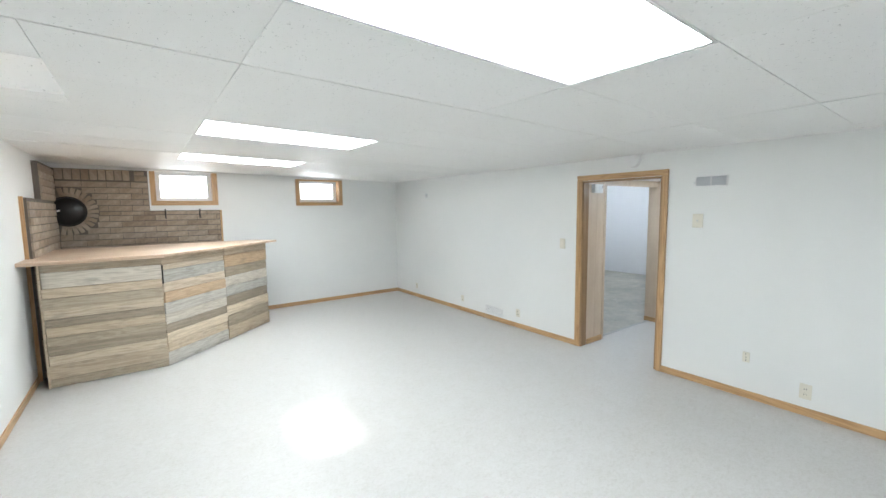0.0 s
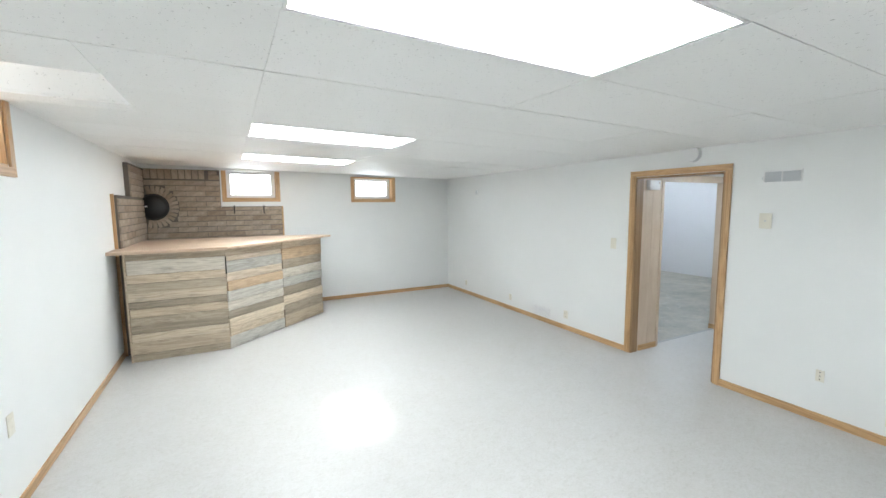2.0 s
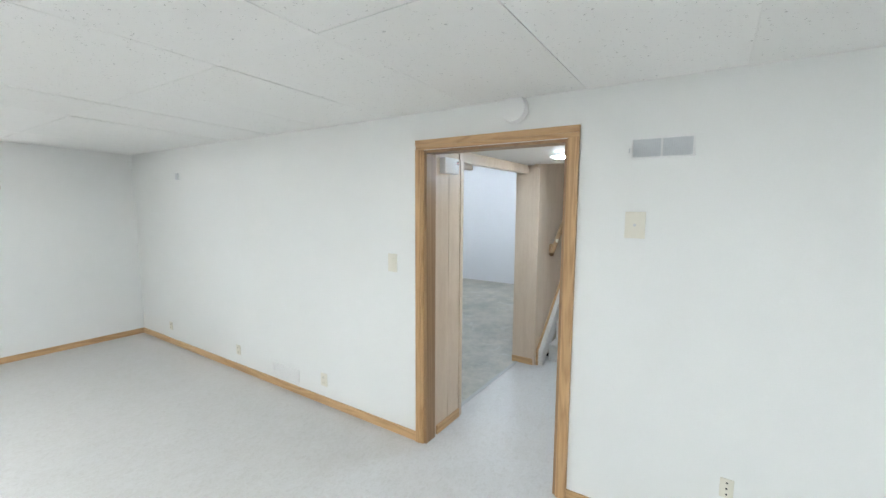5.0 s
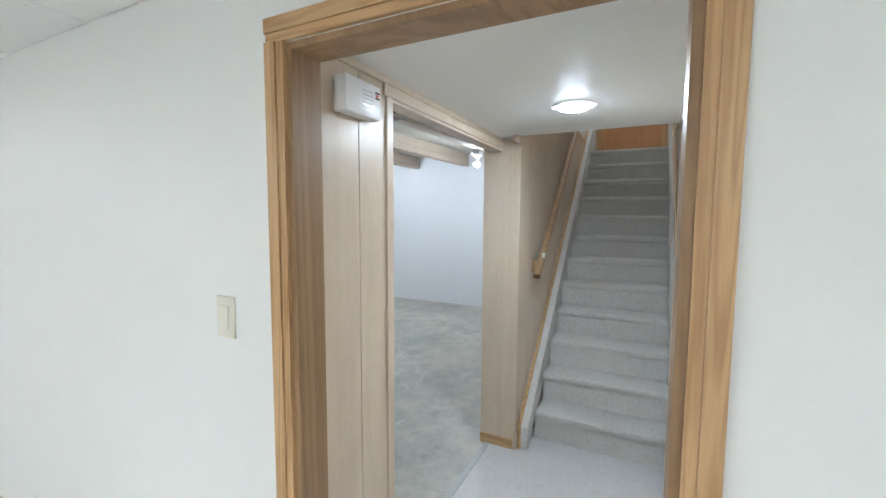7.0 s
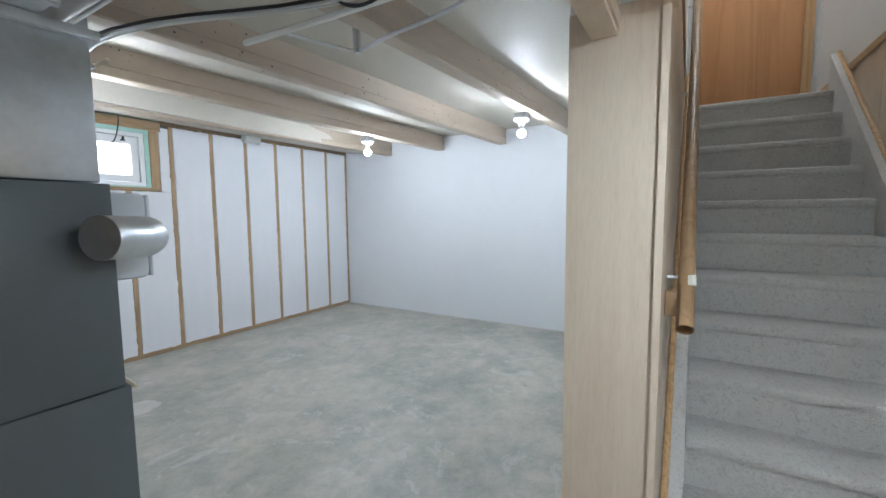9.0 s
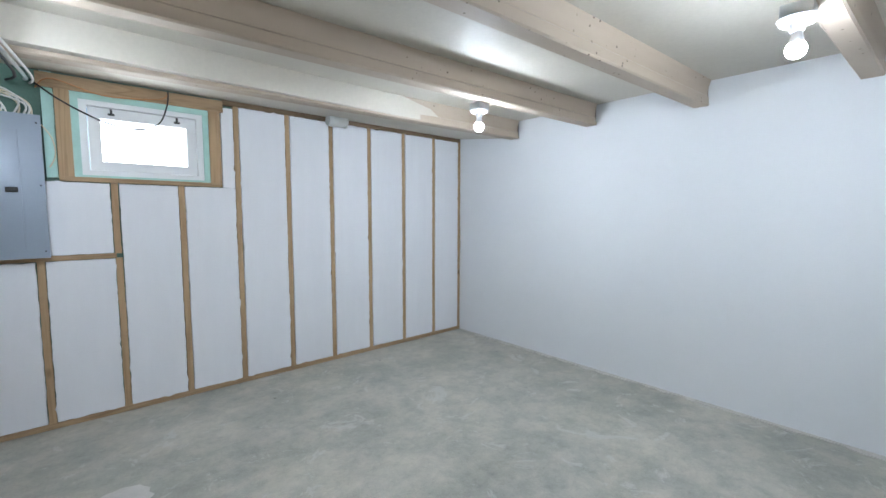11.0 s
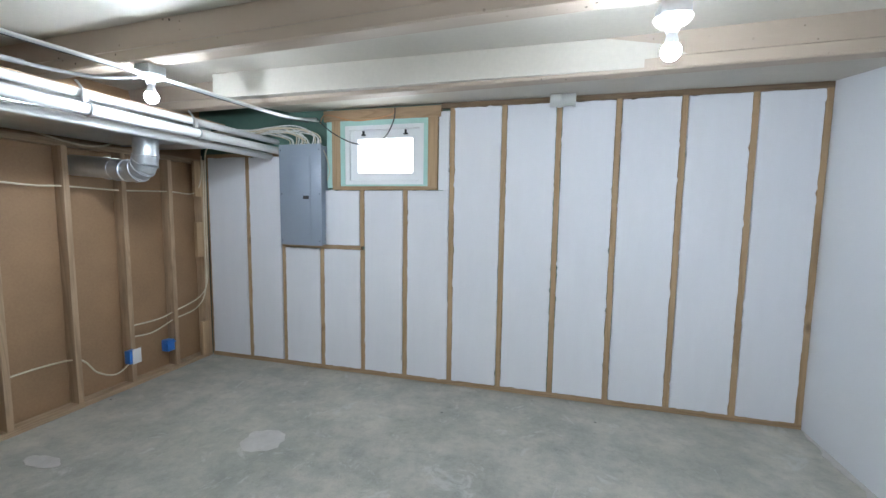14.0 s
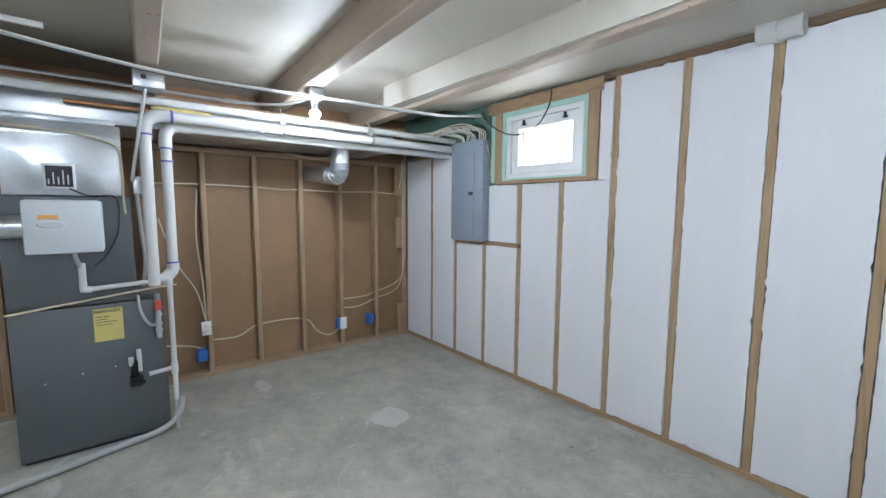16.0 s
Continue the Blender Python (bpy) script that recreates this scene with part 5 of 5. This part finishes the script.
for k in range(5):
    part("print_line", boxes((1.0995, 4.945 + 0.02 * k, 1.56, 1.1, 4.951 + 0.02 * k, 1.56 + 0.03 + 0.012 * ((k * 3) % 5))), M["greygrille"], ct)
lab = part("energy_label", boxes((1.10, 5.085, 0.645, 1.1012, 5.222, 0.84)), M["yellow"], fu, "yellow energy label with small print")
for k, (a, b) in enumerate(((5.095, 5.16), (5.095, 5.15), (5.095, 5.19), (5.10, 5.17))):
    part("print_line", boxes((1.1012, a, 0.79 - 0.016 * k, 1.1016, b, 0.794 - 0.016 * k)), M["slot"], lab)
cu = bpy.data.curves.new("label_text", 'FONT')
cu.body = "ENERGYGUIDE"
cu.size = 0.0215
cu.offset = 0.0009
cu.extrude = 0.0002
cu.materials.append(M["slot"])
tx = new("label_text", cu)
tx.parent = lab
tx.matrix_basis = Matrix.Translation((1.1014, 5.088, 0.817)) @ Euler((radians(90), 0, radians(90))).to_matrix().to_4x4() @ Matrix.Diagonal((0.86, 1, 1, 1))
for y, z in ((4.86, 0.45), (5.02, 0.47), (5.17, 0.48), (5.25, 0.5)):
    part("screw", rod((1.10, y, z), (1.102, y, z), 0.005, 8), M["conduit"], fu)
hu = thing("humidifier", (1.15, 5.01, 1.18), "pale grey bypass humidifier mounted on the furnace", "humidifier")
part("body", box(1.086, 4.84, 1.185, 1.225, 5.165, 1.475, 0.02), M["hum"], hu)
bm = box(1.222, 4.845, 1.19, 1.236, 5.16, 1.47, 0.006)
part("cover", bm, M["hum"], hu)
part("orange_label", boxes((1.236, 4.905, 1.372, 1.2375, 4.985, 1.395)), M["orange"], hu)
bm = bmesh.new()
bmesh.ops.create_cone(bm, cap_ends=True, segments=28, radius1=0.055, radius2=0.05, depth=0.006, matrix=pose(1.239, 4.953, 1.345, 0, 90, 0) @ Matrix.Diagonal((0.3, 1, 1, 1)))
part("badge", bm, M["steel"], hu)
part("bypass_duct", tube([(1.16, 4.862, 1.335), (1.16, 4.78, 1.335), (1.14, 4.68, 1.335), (1.0, 4.60, 1.34)], 0.062, 24, 4), M["steel"], hu)
part("bypass_collar", rod((1.16, 4.845, 1.335), (1.16, 4.86, 1.335), 0.072, 24), M["plastic"], hu)
dp = thing("drain_pipe", (1.13, 5.3, 0.1), "white PVC drain pipe strapped to the furnace", "pipe")
part("drop", tube([(1.16, 5.03, 1.19), (1.15, 5.035, 1.15), (1.13, 5.05, 1.10)], 0.012, 10, 3), M["hose"], dp)
part("upright", rod((1.125, 5.055, 0.975), (1.125, 5.055, 1.12), 0.017, 16), M["pvc"], dp)
part("run", rod((1.125, 5.04, 0.965), (1.125, 5.47, 0.985), 0.014, 16), M["pvc"], dp)
part("elbow", tube([(1.125, 5.055, 1.0), (1.125, 5.057, 0.97), (1.125, 5.09, 0.966)], 0.019, 16, 4), M["pvc"], dp)
part("main", rod((1.125, 5.465, 0.20), (1.125, 5.465, 0.985), 0.015, 16), M["pvc"], dp)
part("corner", tube([(1.125, 5.43, 0.985), (1.125, 5.46, 0.985), (1.125, 5.466, 0.95)], 0.019, 16, 4), M["pvc"], dp)
part("branch", rod((1.125, 5.33, 0.40), (1.125, 5.465, 0.41), 0.014, 16), M["pvc"], dp)
part("tee", rod((1.125, 5.465, 0.375), (1.125, 5.465, 0.445), 0.02, 16), M["pvc"], dp)
part("foot", rod((1.125, 5.465, 0.0), (1.125, 5.465, 0.22), 0.011, 12), M["hose"], dp)
tr = thing("condensate_trap", (1.12, 5.27, 0.34), "black condensate trap with white stubs on the furnace", "trap")
part("body", box(1.10, 5.235, 0.345, 1.145, 5.30, 0.40, 0.004), M["black"], tr)
part("body_upper", box(1.10, 5.245, 0.40, 1.135, 5.285, 0.50, 0.006), M["black"], tr)
part("stub", rod((1.12, 5.245, 0.475), (1.135, 5.245, 0.525), 0.014, 14), M["pvc"], tr)
part("stub", rod((1.125, 5.285, 0.43), (1.125, 5.285, 0.57), 0.013, 14), M["pvc"], tr)
part("clamp", rod((1.145, 5.23, 0.365), (1.145, 5.31, 0.365), 0.009, 10), M["black"], tr)
gv = thing("gas_line", (1.12, 5.41, 0.6), "grey gas valve and flexible line beside the furnace", "gas line")
part("pipe", rod((1.12, 5.395, 0.62), (1.12, 5.395, 0.90), 0.015, 14), M["hose"], gv)
part("valve", box(1.105, 5.38, 0.80, 1.14, 5.415, 0.86, 0.004), M["red"], gv, "red valve tag")
for z in (0.66, 0.70, 0.76):
    part("union", rod((1.12, 5.395, z), (1.12, 5.395, z + 0.018), 0.02, 8), M["hose"], gv)
part("flex", tube([(1.11, 5.30, 0.90), (1.13, 5.31, 0.80), (1.13, 5.345, 0.72), (1.12, 5.385, 0.70)], 0.009, 8, 5), M["hose"], gv)
solid("drain_hose", tube([(1.14, 5.465, 0.22), (1.145, 5.45, 0.12), (1.16, 5.36, 0.04), (1.20, 5.15, 0.022), (1.27, 4.9, 0.02), (1.34, 4.6, 0.02), (1.36, 4.2, 0.02), (1.2, 3.9, 0.02)], 0.018, 12, 6), M["hose"], "grey drain hose lying on the concrete floor", "hose")
solid("cable", tube([(1.108, 4.70, 0.86), (1.11, 4.9, 0.885), (1.115, 5.15, 0.915), (1.12, 5.35, 0.94), (1.14, 5.47, 0.95)], 0.006, 6, 5), M["cable"], "thin cable strung across the furnace front", "cable")
solid("cable", tube([(1.10, 4.70, 1.86), (1.105, 5.0, 1.85), (1.105, 5.2, 1.80), (1.10, 5.235, 1.72), (1.10, 5.235, 1.5), (1.12, 5.24, 1.40)], 0.006, 6, 5), M["cable"], "thin cable draped over the plenum", "cable")
solid("cable", tube([(1.10, 5.0, 1.54), (1.105, 5.08, 1.50), (1.10, 5.20, 1.49), (1.14, 5.20, 1.30), (1.12, 5.14, 1.16), (1.11, 5.08, 1.10)], 0.004, 6, 5), M["slot"], "thin black cable beside the humidifier", "cable")
sb = thing("switch_box", (1.10, 5.31, 1.52), "small grey electrical box beside the furnace", "electrical box")
part("shell", box(1.075, 5.285, 1.52, 1.12, 5.33, 1.62, 0.003), M["steel"], sb)
part("whip", tube([(1.10, 5.30, 1.52), (1.10, 5.31, 1.3), (1.09, 5.32, 1.1), (1.07, 5.30, 0.95)], 0.01, 8, 4), M["hose"], sb)

for o in (fu, hu, dp, tr, gv):
    o.location.y -= 0.03

# ---- marks on the concrete ----
rng = random.Random(21)


def patch(x, y, rx, ry):
    ring = [(x + rx * (1 + rng.uniform(-0.12, 0.12)) * math.cos(a), y + ry * (1 + rng.uniform(-0.12, 0.12)) * math.sin(a)) for a in [2 * math.pi * k / 22 for k in range(22)]]
    part("patch", prism(ring, -0.004, 0.001), M["patch"], concrete)


patch(1.86, 6.60, 0.13, 0.13)
patch(0.80, 6.05, 0.13, 0.05)
rg = random.Random(4)
solid("wall_plaster_drips", prism([(5.2895, 3.5)] + [(5.25 + rg.uniform(-0.02, 0.025), 3.5 + 0.053 * k) for k in range(80)] + [(5.2895, 7.74)], -0.003, 0.005), M["patch"], "thin line of plaster drips along the floor", "plaster", kind="stuff")

# ---- bricks, last ----
BL, BH, GAP = 0.245, 0.0765, 0.009
rng = random.Random(17)
MESH = {}


def lay(parent, x, y, z, l, h, turn=0.0, tilt=0.0, d=0.02):
    key = (round(l, 2), round(h, 3), d)
    if key not in MESH:
        MESH[key] = mesh_of("brick", box(-key[0] / 2, -d / 2, -key[1] / 2, key[0] / 2, d / 2, key[1] / 2, 0.003), M["brick"], soft=False)
    ob = new("brick", MESH[key])
    ob.parent = parent
    ob.matrix_basis = pose(x, y, z, 0, tilt, turn)


def courses(parent, lo, hi, z0, z1, put, gap):
    """Running bond; gap(z) gives the stretch of a course that stays free, or None."""
    z, row = z0, 0
    while z + 0.05 < z1:
        hh = min(BH, z1 - z) - GAP
        free = gap(z + hh / 2)
        a = lo - (BL / 2 if row % 2 else 0)
        while a < hi:
            p, q = max(a, lo), min(a + BL, hi)
            pieces = [(p, q)] if not free else [(p, min(q, free[0])), (max(p, free[1]), q)]
            for u, v in pieces:
                if v - u > 0.04:
                    put(parent, (u + v) / 2, z + hh / 2, v - u - GAP, hh)
            a += BL
        z += BH
        row += 1


def north_put(parent, a, z, l, hh):
    lay(parent, a, 7.470 + rng.uniform(-0.002, 0.002), z, l, hh)


def west_put(parent, a, z, l, hh):
    lay(parent, WEST + 0.034 + rng.uniform(-0.002, 0.002), a, z, l, hh, 90, 0, 0.062)


def flue_gap(z):
    d = 0.302 ** 2 - (z - RC[1]) ** 2
    return (RC[0] - math.sqrt(d), RC[0] + math.sqrt(d)) if d > 0 else None


def whole(z):
    return None


courses(brick_n, WEST + 0.065, -2.995, 1.01, 1.60, north_put, flue_gap)
courses(brick_n, WEST + 0.065, -3.83, 1.60, 1.99, north_put, flue_gap)
courses(brick_n, -3.98, -3.83, 1.99, CEIL - 0.01, north_put, whole)
x = WEST + 0.105
while x < -4.0:
    lay(brick_n, x, 7.468, 2.062, 0.13, 0.07, 0, 90)
    x += 0.082
for k in range(28):
    a = 2 * math.pi * k / 28
    px, pz = RC[0] + 0.238 * math.cos(a), RC[1] + 0.238 * math.sin(a)
    if px > WEST + 0.09:
        lay(brick_n, px, 7.4672, pz, 0.11, 0.044, 0, -math.degrees(a))
courses(brick_w, 5.905, 7.455, 0.02, 1.73, west_put, whole)
courses(brick_w, 6.61, 7.455, 1.73, CEIL - 0.01, west_put, whole)
